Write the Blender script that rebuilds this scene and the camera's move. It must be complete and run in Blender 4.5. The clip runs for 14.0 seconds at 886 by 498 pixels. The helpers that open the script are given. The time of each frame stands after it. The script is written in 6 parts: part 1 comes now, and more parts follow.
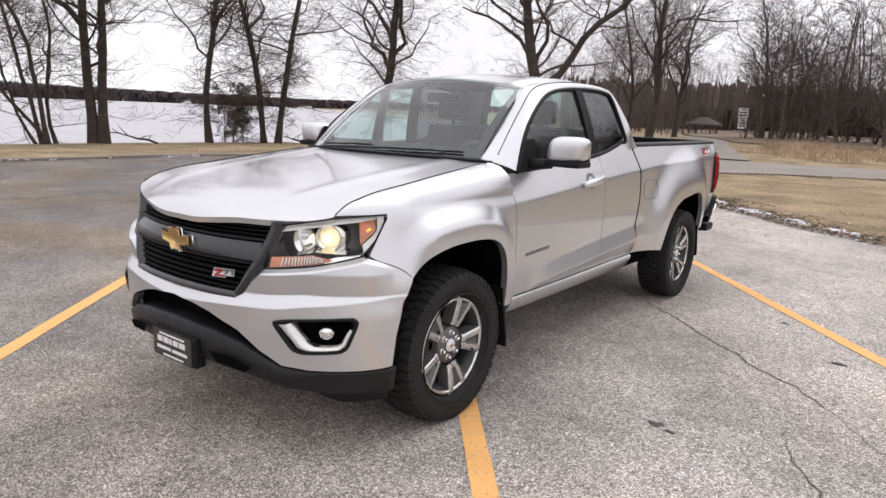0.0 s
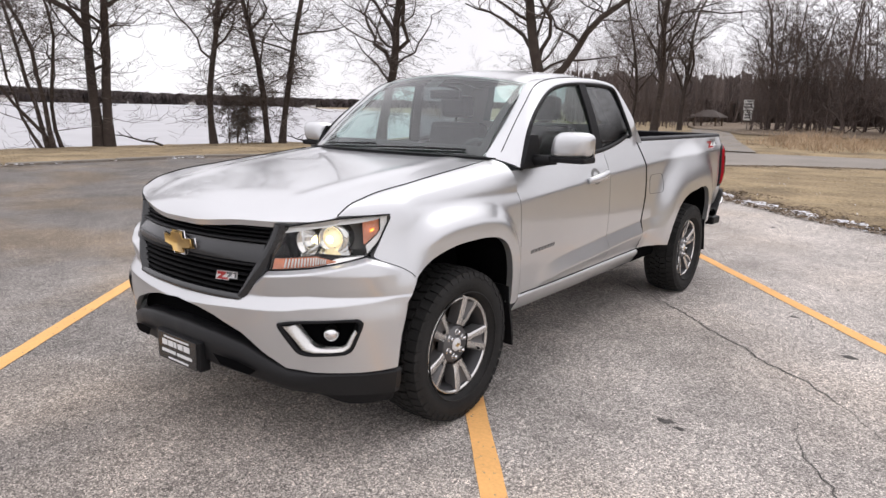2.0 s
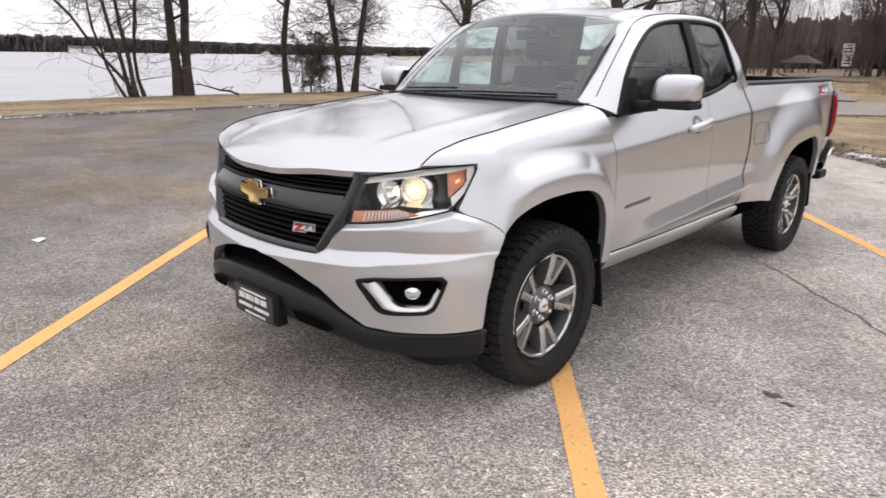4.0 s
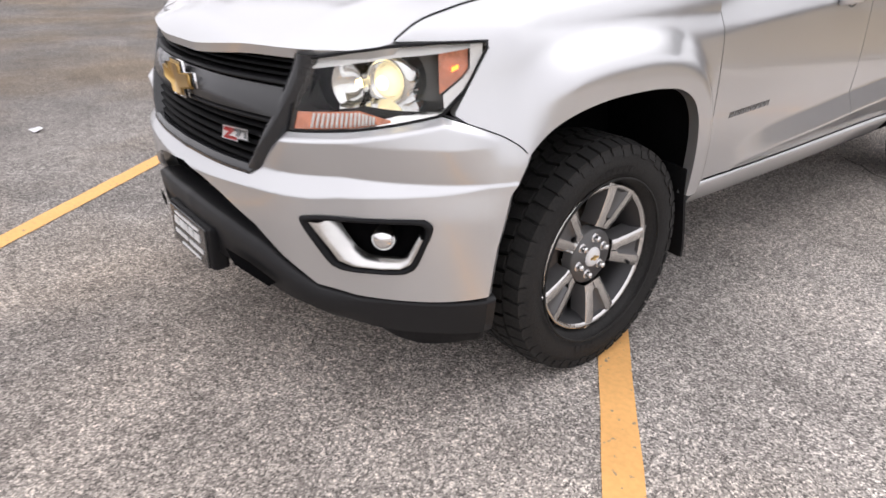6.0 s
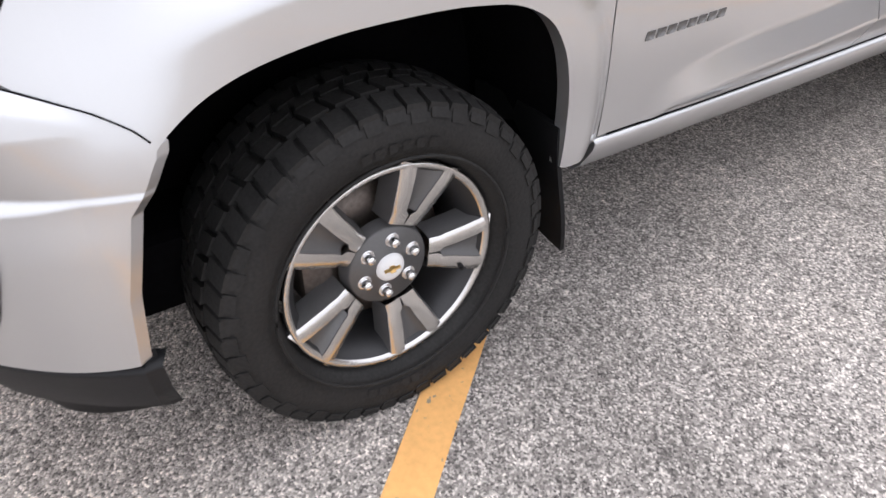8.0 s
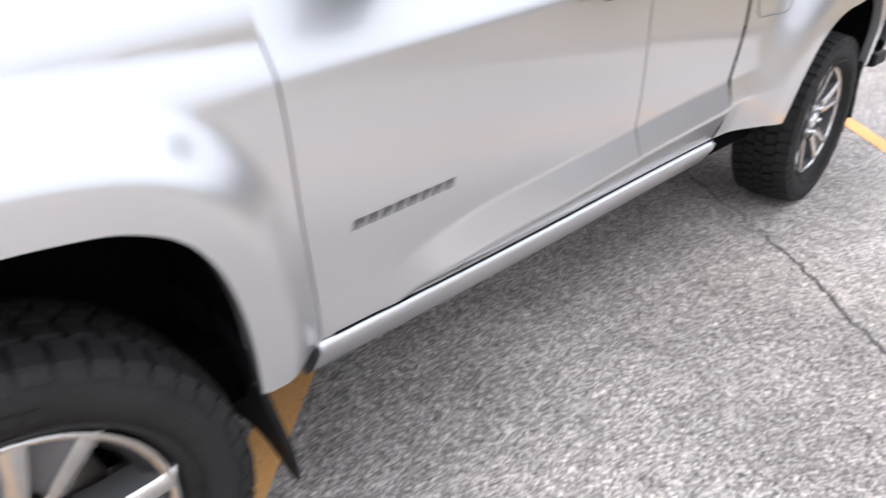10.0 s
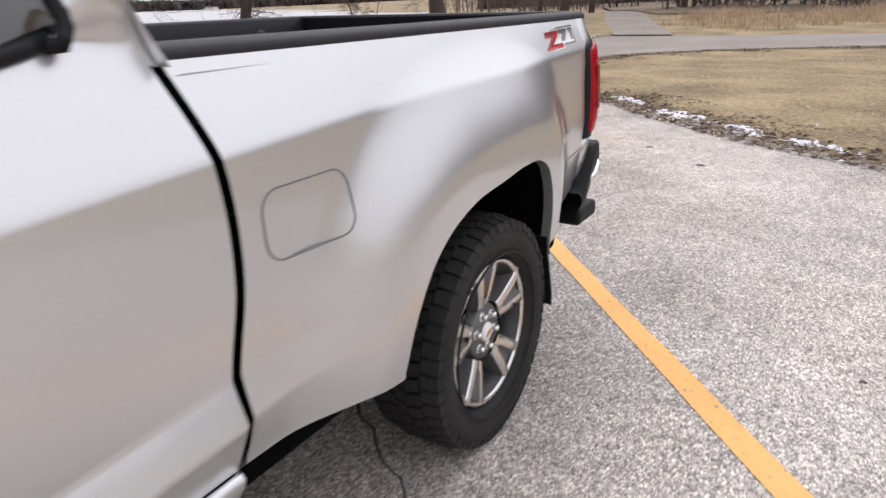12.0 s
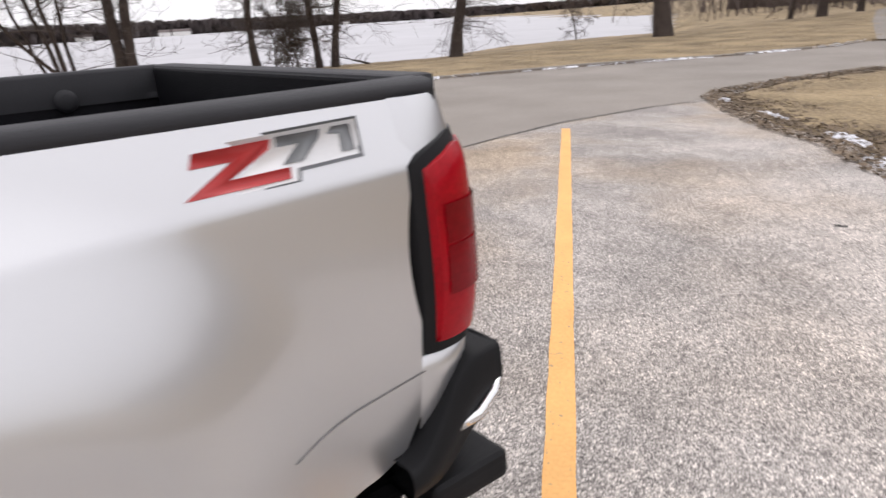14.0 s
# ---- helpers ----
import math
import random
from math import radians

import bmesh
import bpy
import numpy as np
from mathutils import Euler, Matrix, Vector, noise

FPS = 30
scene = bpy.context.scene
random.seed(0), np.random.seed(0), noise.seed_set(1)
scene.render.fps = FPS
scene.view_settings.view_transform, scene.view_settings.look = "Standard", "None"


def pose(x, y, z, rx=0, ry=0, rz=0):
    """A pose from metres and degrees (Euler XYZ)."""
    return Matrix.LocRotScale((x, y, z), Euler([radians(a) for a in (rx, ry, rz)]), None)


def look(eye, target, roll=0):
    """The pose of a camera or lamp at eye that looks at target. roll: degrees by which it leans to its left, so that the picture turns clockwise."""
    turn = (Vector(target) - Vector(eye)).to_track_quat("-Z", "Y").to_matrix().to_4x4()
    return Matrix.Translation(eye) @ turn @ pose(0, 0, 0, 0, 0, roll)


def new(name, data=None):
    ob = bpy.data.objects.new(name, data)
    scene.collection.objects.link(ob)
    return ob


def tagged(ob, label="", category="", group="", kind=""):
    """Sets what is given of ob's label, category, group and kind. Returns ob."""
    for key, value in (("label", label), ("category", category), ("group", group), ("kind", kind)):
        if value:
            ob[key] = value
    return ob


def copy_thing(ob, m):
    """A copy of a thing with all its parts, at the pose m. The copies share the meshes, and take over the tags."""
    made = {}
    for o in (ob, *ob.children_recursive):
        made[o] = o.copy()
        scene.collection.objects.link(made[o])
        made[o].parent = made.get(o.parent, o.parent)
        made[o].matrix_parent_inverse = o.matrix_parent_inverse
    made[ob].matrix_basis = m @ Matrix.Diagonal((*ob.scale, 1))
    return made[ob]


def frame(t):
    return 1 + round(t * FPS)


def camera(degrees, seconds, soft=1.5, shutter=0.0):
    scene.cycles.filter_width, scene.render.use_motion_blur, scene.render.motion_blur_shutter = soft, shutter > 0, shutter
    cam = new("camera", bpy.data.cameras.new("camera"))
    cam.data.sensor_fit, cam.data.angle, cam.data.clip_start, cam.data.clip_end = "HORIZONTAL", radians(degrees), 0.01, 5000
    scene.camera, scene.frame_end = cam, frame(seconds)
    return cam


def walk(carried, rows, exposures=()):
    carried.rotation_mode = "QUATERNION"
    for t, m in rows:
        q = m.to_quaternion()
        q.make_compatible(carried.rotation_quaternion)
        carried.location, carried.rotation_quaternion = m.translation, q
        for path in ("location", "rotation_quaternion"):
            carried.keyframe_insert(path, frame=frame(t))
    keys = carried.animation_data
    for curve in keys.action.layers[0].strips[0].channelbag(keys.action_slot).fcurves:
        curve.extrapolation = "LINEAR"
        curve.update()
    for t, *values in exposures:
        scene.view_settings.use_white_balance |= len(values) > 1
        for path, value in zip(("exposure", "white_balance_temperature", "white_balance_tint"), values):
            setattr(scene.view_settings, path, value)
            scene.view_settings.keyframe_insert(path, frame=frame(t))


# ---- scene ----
cam = camera(66.4, 14.0, shutter=0.4)
PATH = [
    (0, (2.733, -2.556, 1.498), (1.549, -0.994, 1.101), 2.3),
    (0.5, (2.738, -2.548, 1.494), (1.548, -0.992, 1.091), 2.0),
    (1, (2.722, -2.541, 1.498), (1.533, -0.985, 1.094), 1.8),
    (1.5, (2.723, -2.533, 1.502), (1.532, -0.978, 1.099), 1.5),
    (2, (2.723, -2.53, 1.501), (1.526, -0.98, 1.095), 1.3),
    (2.5, (2.727, -2.531, 1.499), (1.518, -0.993, 1.084), 1.1),
    (3, (2.715, -2.517, 1.496), (1.488, -0.999, 1.056), 1.1),
    (3.5, (2.687, -2.47, 1.484), (1.425, -0.999, 0.989), 1.0),
    (4, (2.526, -2.414, 1.464), (1.201, -1.021, 0.914), 0.9),
    (4.2, (2.451, -2.381, 1.461), (1.105, -1.018, 0.888), 0.9),
    (6.3, (1.982, -1.408, 1.281), (0.585, -0.298, 0.378), 0.1),
    (6.5, (1.932, -1.288, 1.283), (0.568, -0.182, 0.325), 0.5),
    (6.7, (1.926, -1.142, 1.265), (0.576, -0.057, 0.264), 1.0),
    (7, (1.904, -0.916, 1.254), (0.593, 0.112, 0.148), 1.7),
    (7.2, (1.908, -0.803, 1.235), (0.58, 0.174, 0.102), 1.3),
    (9.3, (1.667, -0.345, 1.229), (0.347, 0.552, 0.025), 0.4),
    (9.5, (1.694, -0.299, 1.259), (0.379, 0.703, 0.133), 0.2),
    (10, (1.79, -0.031, 1.275), (0.535, 1.222, 0.351), -0.1),
    (10.5, (1.83, 0.289, 1.328), (0.697, 1.73, 0.529), -0.5),
    (11, (1.777, 0.669, 1.358), (0.762, 2.243, 0.658), -1.0),
    (11.5, (1.779, 1.078, 1.369), (0.788, 2.678, 0.694), -1.8),
    (12, (1.779, 1.529, 1.379), (0.791, 3.126, 0.691), -1.7),
    (12.5, (1.728, 1.995, 1.392), (0.694, 3.553, 0.683), -1.9),
    (13, (1.752, 2.557, 1.425), (0.61, 4.023, 0.686), -1.8),
    (13.5, (1.704, 3.021, 1.444), (0.401, 4.372, 0.754), -3.8),
    (14, (1.742, 3.494, 1.424), (0.259, 4.67, 0.775), -3.5),
]
walk(cam, [(t, look(eye, target, roll)) for t, eye, target, roll in PATH],
     [(0, .25, 6350, 10), (4.2, .3, 6350, 10), (6.3, .45, 6350, 10), (7.2, .5, 6300, 10), (9.3, 1.0, 5850, 8), (9.6, 1.05, 5850, 8), (10, .85, 5900, 8), (10.5, .52, 6250, 10), (11, .45, 6300, 10), (12, .38, 6250, 10), (14, .28, 6350, 10)])

# ---- sky, sun ----
world = bpy.data.worlds.new("overcast_sky")
scene.world = world
world.use_nodes = True
wn = world.node_tree
sky = wn.nodes.new("ShaderNodeTexSky")
sky.sky_type, sky.sun_disc = "NISHITA", False
sky.sun_elevation, sky.sun_rotation = radians(55), radians(357)
dim = wn.nodes.new("ShaderNodeVectorMath")
dim.operation = "SCALE"
dim.inputs[3].default_value = 0.05
cloud = wn.nodes.new("ShaderNodeTexNoise")
cloud.inputs["Scale"].default_value, cloud.inputs["Detail"].default_value = 1.6, 5
ramp = wn.nodes.new("ShaderNodeValToRGB")
ramp.color_ramp.elements[0].position, ramp.color_ramp.elements[0].color = 0.3, (0.84, 0.80, 0.83, 1)
ramp.color_ramp.elements[1].position, ramp.color_ramp.elements[1].color = 0.7, (1.02, 0.98, 1.0, 1)
veil = wn.nodes.new("ShaderNodeMix")
veil.data_type = "RGBA"
veil.inputs[0].default_value = 0.92
wn.links.new(sky.outputs[0], dim.inputs[0])
wn.links.new(dim.outputs[0], veil.inputs[6])
wn.links.new(cloud.outputs[0], ramp.inputs[0])
wn.links.new(ramp.outputs[0], veil.inputs[7])
# an overcast sky is brighter overhead than along the horizon
way, height, rise, lift = (wn.nodes.new("ShaderNodeTexCoord"), wn.nodes.new("ShaderNodeSeparateXYZ"), wn.nodes.new("ShaderNodeMapRange"), wn.nodes.new("ShaderNodeVectorMath"))
wn.links.new(way.outputs["Generated"], height.inputs[0])
wn.links.new(height.outputs[2], rise.inputs[0])
rise.inputs[1].default_value, rise.inputs[2].default_value = 0.12, 1.0
rise.inputs[3].default_value, rise.inputs[4].default_value = 1.0, 1.55
lift.operation = "SCALE"
wn.links.new(veil.outputs[2], lift.inputs[0])
wn.links.new(rise.outputs[0], lift.inputs[3])
wn.links.new(lift.outputs[0], wn.nodes["Background"].inputs[0])
wn.nodes["Background"].inputs[1].default_value = 1.0
sun = new("sun", bpy.data.lights.new("sun", "SUN"))
sun.data.energy, sun.data.angle, sun.data.color = 0.55, radians(40), (1.0, 0.97, 0.93)
sun.matrix_world = look((-.5, 9, 13), (0, 0, 0))


# ---- materials ----
def material(name, base, rough=0.6, metal=0.0, vary=0.15, scale=8.0, fine=90.0, bump=0.15, tint=None, coat=0.0, spread=0.0, spec=0.5):
    """A principled surface with colour variation at two scales and fine relief."""
    m = bpy.data.materials.new(name)
    m.use_nodes = True
    n, l = m.node_tree.nodes, m.node_tree.links
    p = n["Principled BSDF"]
    p.inputs["Roughness"].default_value, p.inputs["Metallic"].default_value = rough, metal
    p.inputs["Coat Weight"].default_value, p.inputs["Coat Roughness"].default_value = coat, 0.04
    p.inputs["Specular IOR Level"].default_value = spec
    co = n.new("ShaderNodeTexCoord")
    big, small = n.new("ShaderNodeTexNoise"), n.new("ShaderNodeTexNoise")
    big.inputs["Scale"].default_value, big.inputs["Detail"].default_value = scale, 4
    small.inputs["Scale"].default_value, small.inputs["Detail"].default_value = fine, 3
    l.new(co.outputs["Object"], big.inputs["Vector"])
    l.new(co.outputs["Object"], small.inputs["Vector"])
    add = n.new("ShaderNodeMath")
    add.operation = "ADD"
    l.new(big.outputs[0], add.inputs[0])
    l.new(small.outputs[0], add.inputs[1])
    half = n.new("ShaderNodeMath")
    half.operation, half.inputs[1].default_value = "MULTIPLY", 0.5
    l.new(add.outputs[0], half.inputs[0])
    r = n.new("ShaderNodeValToRGB")
    other = tint or base
    r.color_ramp.elements[0].position, r.color_ramp.elements[1].position = 0.32, 0.68
    r.color_ramp.elements[0].color = (*[c * (1 - vary) for c in base], 1)
    r.color_ramp.elements[1].color = (*[min(1, c * (1 + vary)) for c in other], 1)
    l.new(half.outputs[0], r.inputs[0])
    out = r.outputs[0]
    if spread:
        info, hsv, rg = n.new("ShaderNodeObjectInfo"), n.new("ShaderNodeHueSaturation"), n.new("ShaderNodeMapRange")
        rg.inputs[3].default_value, rg.inputs[4].default_value = 1 - spread, 1 + spread
        l.new(info.outputs["Random"], rg.inputs[0])
        l.new(rg.outputs[0], hsv.inputs["Value"])
        l.new(out, hsv.inputs["Color"])
        out = hsv.outputs[0]
    l.new(out, p.inputs["Base Color"])
    if bump:
        b = n.new("ShaderNodeBump")
        b.inputs["Strength"].default_value, b.inputs["Distance"].default_value = bump, 0.01
        l.new(small.outputs[0], b.inputs["Height"])
        l.new(b.outputs[0], p.inputs["Normal"])
    return m


def asphalt_material():
    m = material("worn_asphalt", (0.29, 0.272, 0.258), 0.92, vary=0.2, scale=0.35, fine=3.0, bump=0)
    n, l = m.node_tree.nodes, m.node_tree.links
    p = n["Principled BSDF"]
    base = p.inputs["Base Color"].links[0].from_socket
    co = n.new("ShaderNodeTexCoord")
    v = n.new("ShaderNodeTexVoronoi")
    v.inputs["Scale"].default_value = 180
    l.new(co.outputs["Object"], v.inputs["Vector"])
    hsv = n.new("ShaderNodeSeparateColor")
    l.new(v.outputs["Color"], hsv.inputs[0])
    r = n.new("ShaderNodeValToRGB")
    e = r.color_ramp.elements
    e[0].position, e[0].color = 0.0, (0.26, 0.25, 0.245, 1)
    e[1].position, e[1].color = 1.0, (2.1, 2.06, 2.0, 1)
    e.new(0.3).color = (0.7, 0.68, 0.66, 1)
    e.new(0.7).color = (1.15, 1.12, 1.08, 1)
    l.new(hsv.outputs[0], r.inputs[0])
    mix = n.new("ShaderNodeMix")
    mix.data_type, mix.blend_type = "RGBA", "MULTIPLY"
    mix.inputs[0].default_value = 1
    l.new(base, mix.inputs[6])
    l.new(r.outputs[0], mix.inputs[7])
    # larger pale and dark stones among the fine ones
    v2, g2, r2, coarse = (n.new("ShaderNodeTexVoronoi"), n.new("ShaderNodeSeparateColor"), n.new("ShaderNodeMapRange"), n.new("ShaderNodeVectorMath"))
    v2.inputs["Scale"].default_value = 75
    l.new(co.outputs["Object"], v2.inputs["Vector"])
    l.new(v2.outputs["Color"], g2.inputs[0])
    l.new(g2.outputs[1], r2.inputs[0])
    r2.inputs[3].default_value, r2.inputs[4].default_value = 0.70, 1.30
    coarse.operation = "SCALE"
    l.new(mix.outputs[2], coarse.inputs[0])
    l.new(r2.outputs[0], coarse.inputs[3])
    # paler towards +x and +y, darker towards the lake
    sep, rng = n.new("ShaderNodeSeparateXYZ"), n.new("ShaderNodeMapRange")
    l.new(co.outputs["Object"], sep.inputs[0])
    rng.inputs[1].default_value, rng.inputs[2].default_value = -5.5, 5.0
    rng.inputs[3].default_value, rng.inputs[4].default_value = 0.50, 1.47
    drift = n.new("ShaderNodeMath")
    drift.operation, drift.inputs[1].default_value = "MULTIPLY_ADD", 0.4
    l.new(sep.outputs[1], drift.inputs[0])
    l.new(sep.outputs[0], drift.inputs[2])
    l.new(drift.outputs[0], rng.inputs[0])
    wob = n.new("ShaderNodeTexNoise")
    wob.inputs["Scale"].default_value, wob.inputs["Detail"].default_value = 0.8, 6
    l.new(co.outputs["Object"], wob.inputs["Vector"])
    mul = n.new("ShaderNodeMath")
    mul.operation, mul.inputs[1].default_value = "MULTIPLY_ADD", 0.6
    mot = n.new("ShaderNodeTexNoise")
    mot.inputs["Scale"].default_value, mot.inputs["Detail"].default_value, mot.inputs["Roughness"].default_value = 7, 5, 0.7
    l.new(co.outputs["Object"], mot.inputs["Vector"])
    two = n.new("ShaderNodeMath")
    two.operation = "ADD"
    patch = n.new("ShaderNodeMapRange")
    patch.inputs[1].default_value, patch.inputs[2].default_value = 0.36, 0.64
    patch.inputs[3].default_value, patch.inputs[4].default_value = 0.15, 0.85
    l.new(wob.outputs[0], patch.inputs[0])
    l.new(patch.outputs[0], two.inputs[0])
    l.new(mot.outputs[0], two.inputs[1])
    l.new(two.outputs[0], mul.inputs[0])
    mul.inputs[2].default_value = 0.5
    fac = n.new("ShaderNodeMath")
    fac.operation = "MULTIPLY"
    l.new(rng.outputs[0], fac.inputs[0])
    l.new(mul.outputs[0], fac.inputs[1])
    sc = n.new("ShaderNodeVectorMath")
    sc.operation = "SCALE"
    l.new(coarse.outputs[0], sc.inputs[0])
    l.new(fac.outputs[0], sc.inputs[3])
    # brownish silt stains
    silt, sr, brown = n.new("ShaderNodeTexNoise"), n.new("ShaderNodeMapRange"), n.new("ShaderNodeMix")
    silt.inputs["Scale"].default_value, silt.inputs["Detail"].default_value = 0.45, 7
    l.new(co.outputs["Object"], silt.inputs["Vector"])
    sr.inputs[1].default_value, sr.inputs[2].default_value = 0.44, 0.60
    l.new(silt.outputs[0], sr.inputs[0])
    far, share = n.new("ShaderNodeMapRange"), n.new("ShaderNodeMath")
    far.inputs[1].default_value, far.inputs[2].default_value = 0.5, -3.5
    far.inputs[3].default_value, far.inputs[4].default_value = 0.2, 1.0
    l.new(sep.outputs[0], far.inputs[0])
    share.operation = "MULTIPLY"
    l.new(sr.outputs[0], share.inputs[0])
    l.new(far.outputs[0], share.inputs[1])
    brown.data_type, brown.blend_type = "RGBA", "MULTIPLY"
    l.new(share.outputs[0], brown.inputs[0])
    l.new(sc.outputs[0], brown.inputs[6])
    brown.inputs[7].default_value = (1.08, 0.94, 0.76, 1)
    l.new(brown.outputs[2], p.inputs["Base Color"])
    b = n.new("ShaderNodeBump")
    b.inputs["Strength"].default_value, b.inputs["Distance"].default_value = 0.6, 0.006
    l.new(v.outputs["Distance"], b.inputs["Height"])
    b.invert = True
    l.new(b.outputs[0], p.inputs["Normal"])
    return m


def stripe_material():
    m = material("road_paint_yellow", (0.80, 0.435, 0.15), 0.8, vary=0.12, scale=3, fine=60, bump=0.3)
    n, l = m.node_tree.nodes, m.node_tree.links
    p = n["Principled BSDF"]
    base = p.inputs["Base Color"].links[0].from_socket
    co, v, r, mix = (n.new("ShaderNodeTexCoord"), n.new("ShaderNodeTexNoise"), n.new("ShaderNodeValToRGB"), n.new("ShaderNodeMix"))
    v.inputs["Scale"].default_value, v.inputs["Detail"].default_value = 38, 6
    l.new(co.outputs["Object"], v.inputs["Vector"])
    r.color_ramp.elements[0].position, r.color_ramp.elements[1].position = 0.64, 0.7
    l.new(v.outputs[0], r.inputs[0])
    mix.data_type = "RGBA"
    l.new(r.outputs[0], mix.inputs[0])
    l.new(base, mix.inputs[6])
    mix.inputs[7].default_value = (0.3, 0.24, 0.16, 1)
    l.new(mix.outputs[2], p.inputs["Base Color"])
    return m


def glass_material(name, tint, gloss=0.1):
    """Thin tinted pane: clear straight through, with a mirror sheen that grows at grazing angles."""
    m = bpy.data.materials.new(name)
    m.use_nodes = True
    n, l = m.node_tree.nodes, m.node_tree.links
    n.remove(n["Principled BSDF"])
    tr, gl, mix, fr = (n.new("ShaderNodeBsdfTransparent"), n.new("ShaderNodeBsdfGlossy"), n.new("ShaderNodeMixShader"), n.new("ShaderNodeLayerWeight"))
    tr.inputs[0].default_value = (*tint, 1)
    gl.inputs["Roughness"].default_value = 0.01
    steep = n.new("ShaderNodeMath")
    steep.operation, steep.inputs[1].default_value = "POWER", 5
    l.new(fr.outputs["Facing"], steep.inputs[0])
    rg = n.new("ShaderNodeMath")
    rg.operation, rg.inputs[1].default_value, rg.inputs[2].default_value = "MULTIPLY_ADD", 0.85, gloss
    l.new(steep.outputs[0], rg.inputs[0])
    l.new(rg.outputs[0], mix.inputs[0])
    l.new(tr.outputs[0], mix.inputs[1])
    l.new(gl.outputs[0], mix.inputs[2])
    l.new(mix.outputs[0], n["Material Output"].inputs[0])
    return m


def lamp_material(name, colour, strength):
    m = bpy.data.materials.new(name)
    m.use_nodes = True
    p = m.node_tree.nodes["Principled BSDF"]
    p.inputs["Base Color"].default_value = (*colour, 1)
    p.inputs["Emission Color"].default_value, p.inputs["Emission Strength"].default_value = (*colour, 1), strength
    p.inputs["Roughness"].default_value = 0.2
    return m


ASPHALT = asphalt_material()
STRIPE = stripe_material()
ROAD = material("old_road_asphalt", (0.255, 0.228, 0.2), 0.95, vary=0.25, scale=0.5, fine=70, bump=0.3)
GRASS = material("dormant_grass", (0.165, 0.115, 0.058), 0.95, vary=0.45, scale=0.7, fine=18, bump=0.8, tint=(0.29, 0.22, 0.125))
LITTER = material("leaf_litter", (0.07, 0.048, 0.034), 0.95, vary=0.5, scale=4, fine=55, bump=0.9, tint=(0.2, 0.15, 0.1))
STRAW = material("tall_straw_grass", (0.30, 0.205, 0.125), 0.9, vary=0.45, scale=1.2, fine=40, bump=0.2, tint=(0.46, 0.345, 0.23))
SNOW = material("old_snow", (0.72, 0.72, 0.75), 0.7, vary=0.15, scale=9, fine=50, bump=0.6)
ICE = material("lake_ice", (0.42, 0.415, 0.43), 0.5, vary=0.13, scale=0.03, fine=0.3, bump=0)
BARK = material("grey_brown_bark", (0.055, 0.041, 0.034), 0.95, vary=0.4, scale=3, fine=45, bump=0.8)
TWIG = material("bare_twigs", (0.10, 0.078, 0.066), 0.95, vary=0.3, scale=1, fine=20, bump=0)
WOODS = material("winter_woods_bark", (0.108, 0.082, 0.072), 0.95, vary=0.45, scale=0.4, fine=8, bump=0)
# distance haze is mixed into this colour, paler than the near woods
HAZEWOOD = material("hazy_far_shore_woods", (0.15, 0.125, 0.12), 0.95, vary=0.4, scale=0.05, fine=0.6, bump=0)
CRACKM = material("crack_tar", (0.08, 0.075, 0.07), 0.95, vary=0.3, scale=10, fine=90, bump=0.2)
PAINT = material("silver_metallic_paint", (0.60, 0.606, 0.614), 0.32, 0.82, vary=0.02, scale=2, fine=700, bump=0.003, coat=1.0)
# darker than the body paint, to paint the shade in seams and handle cups
SEAM = material("shaded_grey_seam", (0.2, 0.197, 0.193), 0.5, 0.5, vary=0.1, scale=5, fine=100, bump=0)
BLACK = material("black_textured_plastic", (0.010, 0.010, 0.011), 0.5, vary=0.2, scale=6, fine=300, bump=0.12, spec=0.16)
SLATB = material("black_grille_plastic", (0.005, 0.005, 0.0055), 0.6, vary=0.2, scale=6, fine=300, bump=0.05, spec=0.08)
VALANCE = material("dark_grey_bumper_plastic", (0.013, 0.013, 0.014), 0.45, vary=0.15, scale=6, fine=300, bump=0.08, spec=0.28)
GLOSSB = material("dark_grey_gloss_trim", (0.017, 0.0175, 0.019), 0.22, vary=0.1, scale=5, fine=200, bump=0.01, coat=0.3)
# near black: the shade of recesses and the underbody is put into the colour
VOID = material("recess_shade_black", (0.0035, 0.0035, 0.004), 0.95, vary=0.3, scale=6, fine=80, bump=0.1, spec=0.03)
RUBBER = material("tyre_rubber", (0.021, 0.0205, 0.02), 0.7, vary=0.35, scale=7, fine=140, bump=0.15, spec=0.22)
LINER = material("bed_liner_black", (0.006, 0.006, 0.0075), 0.5, vary=0.3, scale=9, fine=200, bump=0.25, spec=0.06)
RAILM = material("bed_rail_grey_plastic", (0.02, 0.02, 0.023), 0.55, vary=0.15, scale=9, fine=260, bump=0.15, spec=0.3)
CHROME = material("bright_chrome", (0.8, 0.8, 0.8), 0.09, 1.0, vary=0.02, scale=4, fine=60, bump=0)
MACHINED = material("machined_alloy", (0.66, 0.65, 0.63), 0.24, 1.0, vary=0.05, scale=10, fine=250, bump=0.02)
POCKET = material("grey_painted_alloy", (0.115, 0.113, 0.113), 0.42, 0.3, vary=0.08, scale=9, fine=200, bump=0.02)
BARREL = material("shadowed_wheel_barrel", (0.045, 0.045, 0.047), 0.5, 0.5, vary=0.1, scale=9, fine=200, bump=0.02)
STEEL = material("rusty_brake_steel", (0.2, 0.17, 0.15), 0.5, 0.8, vary=0.3, scale=9, fine=90, bump=0.1)
GOLD = material("gold_emblem", (0.62, 0.41, 0.15), 0.3, 0.6, vary=0.1, scale=20, fine=300, bump=0.02)
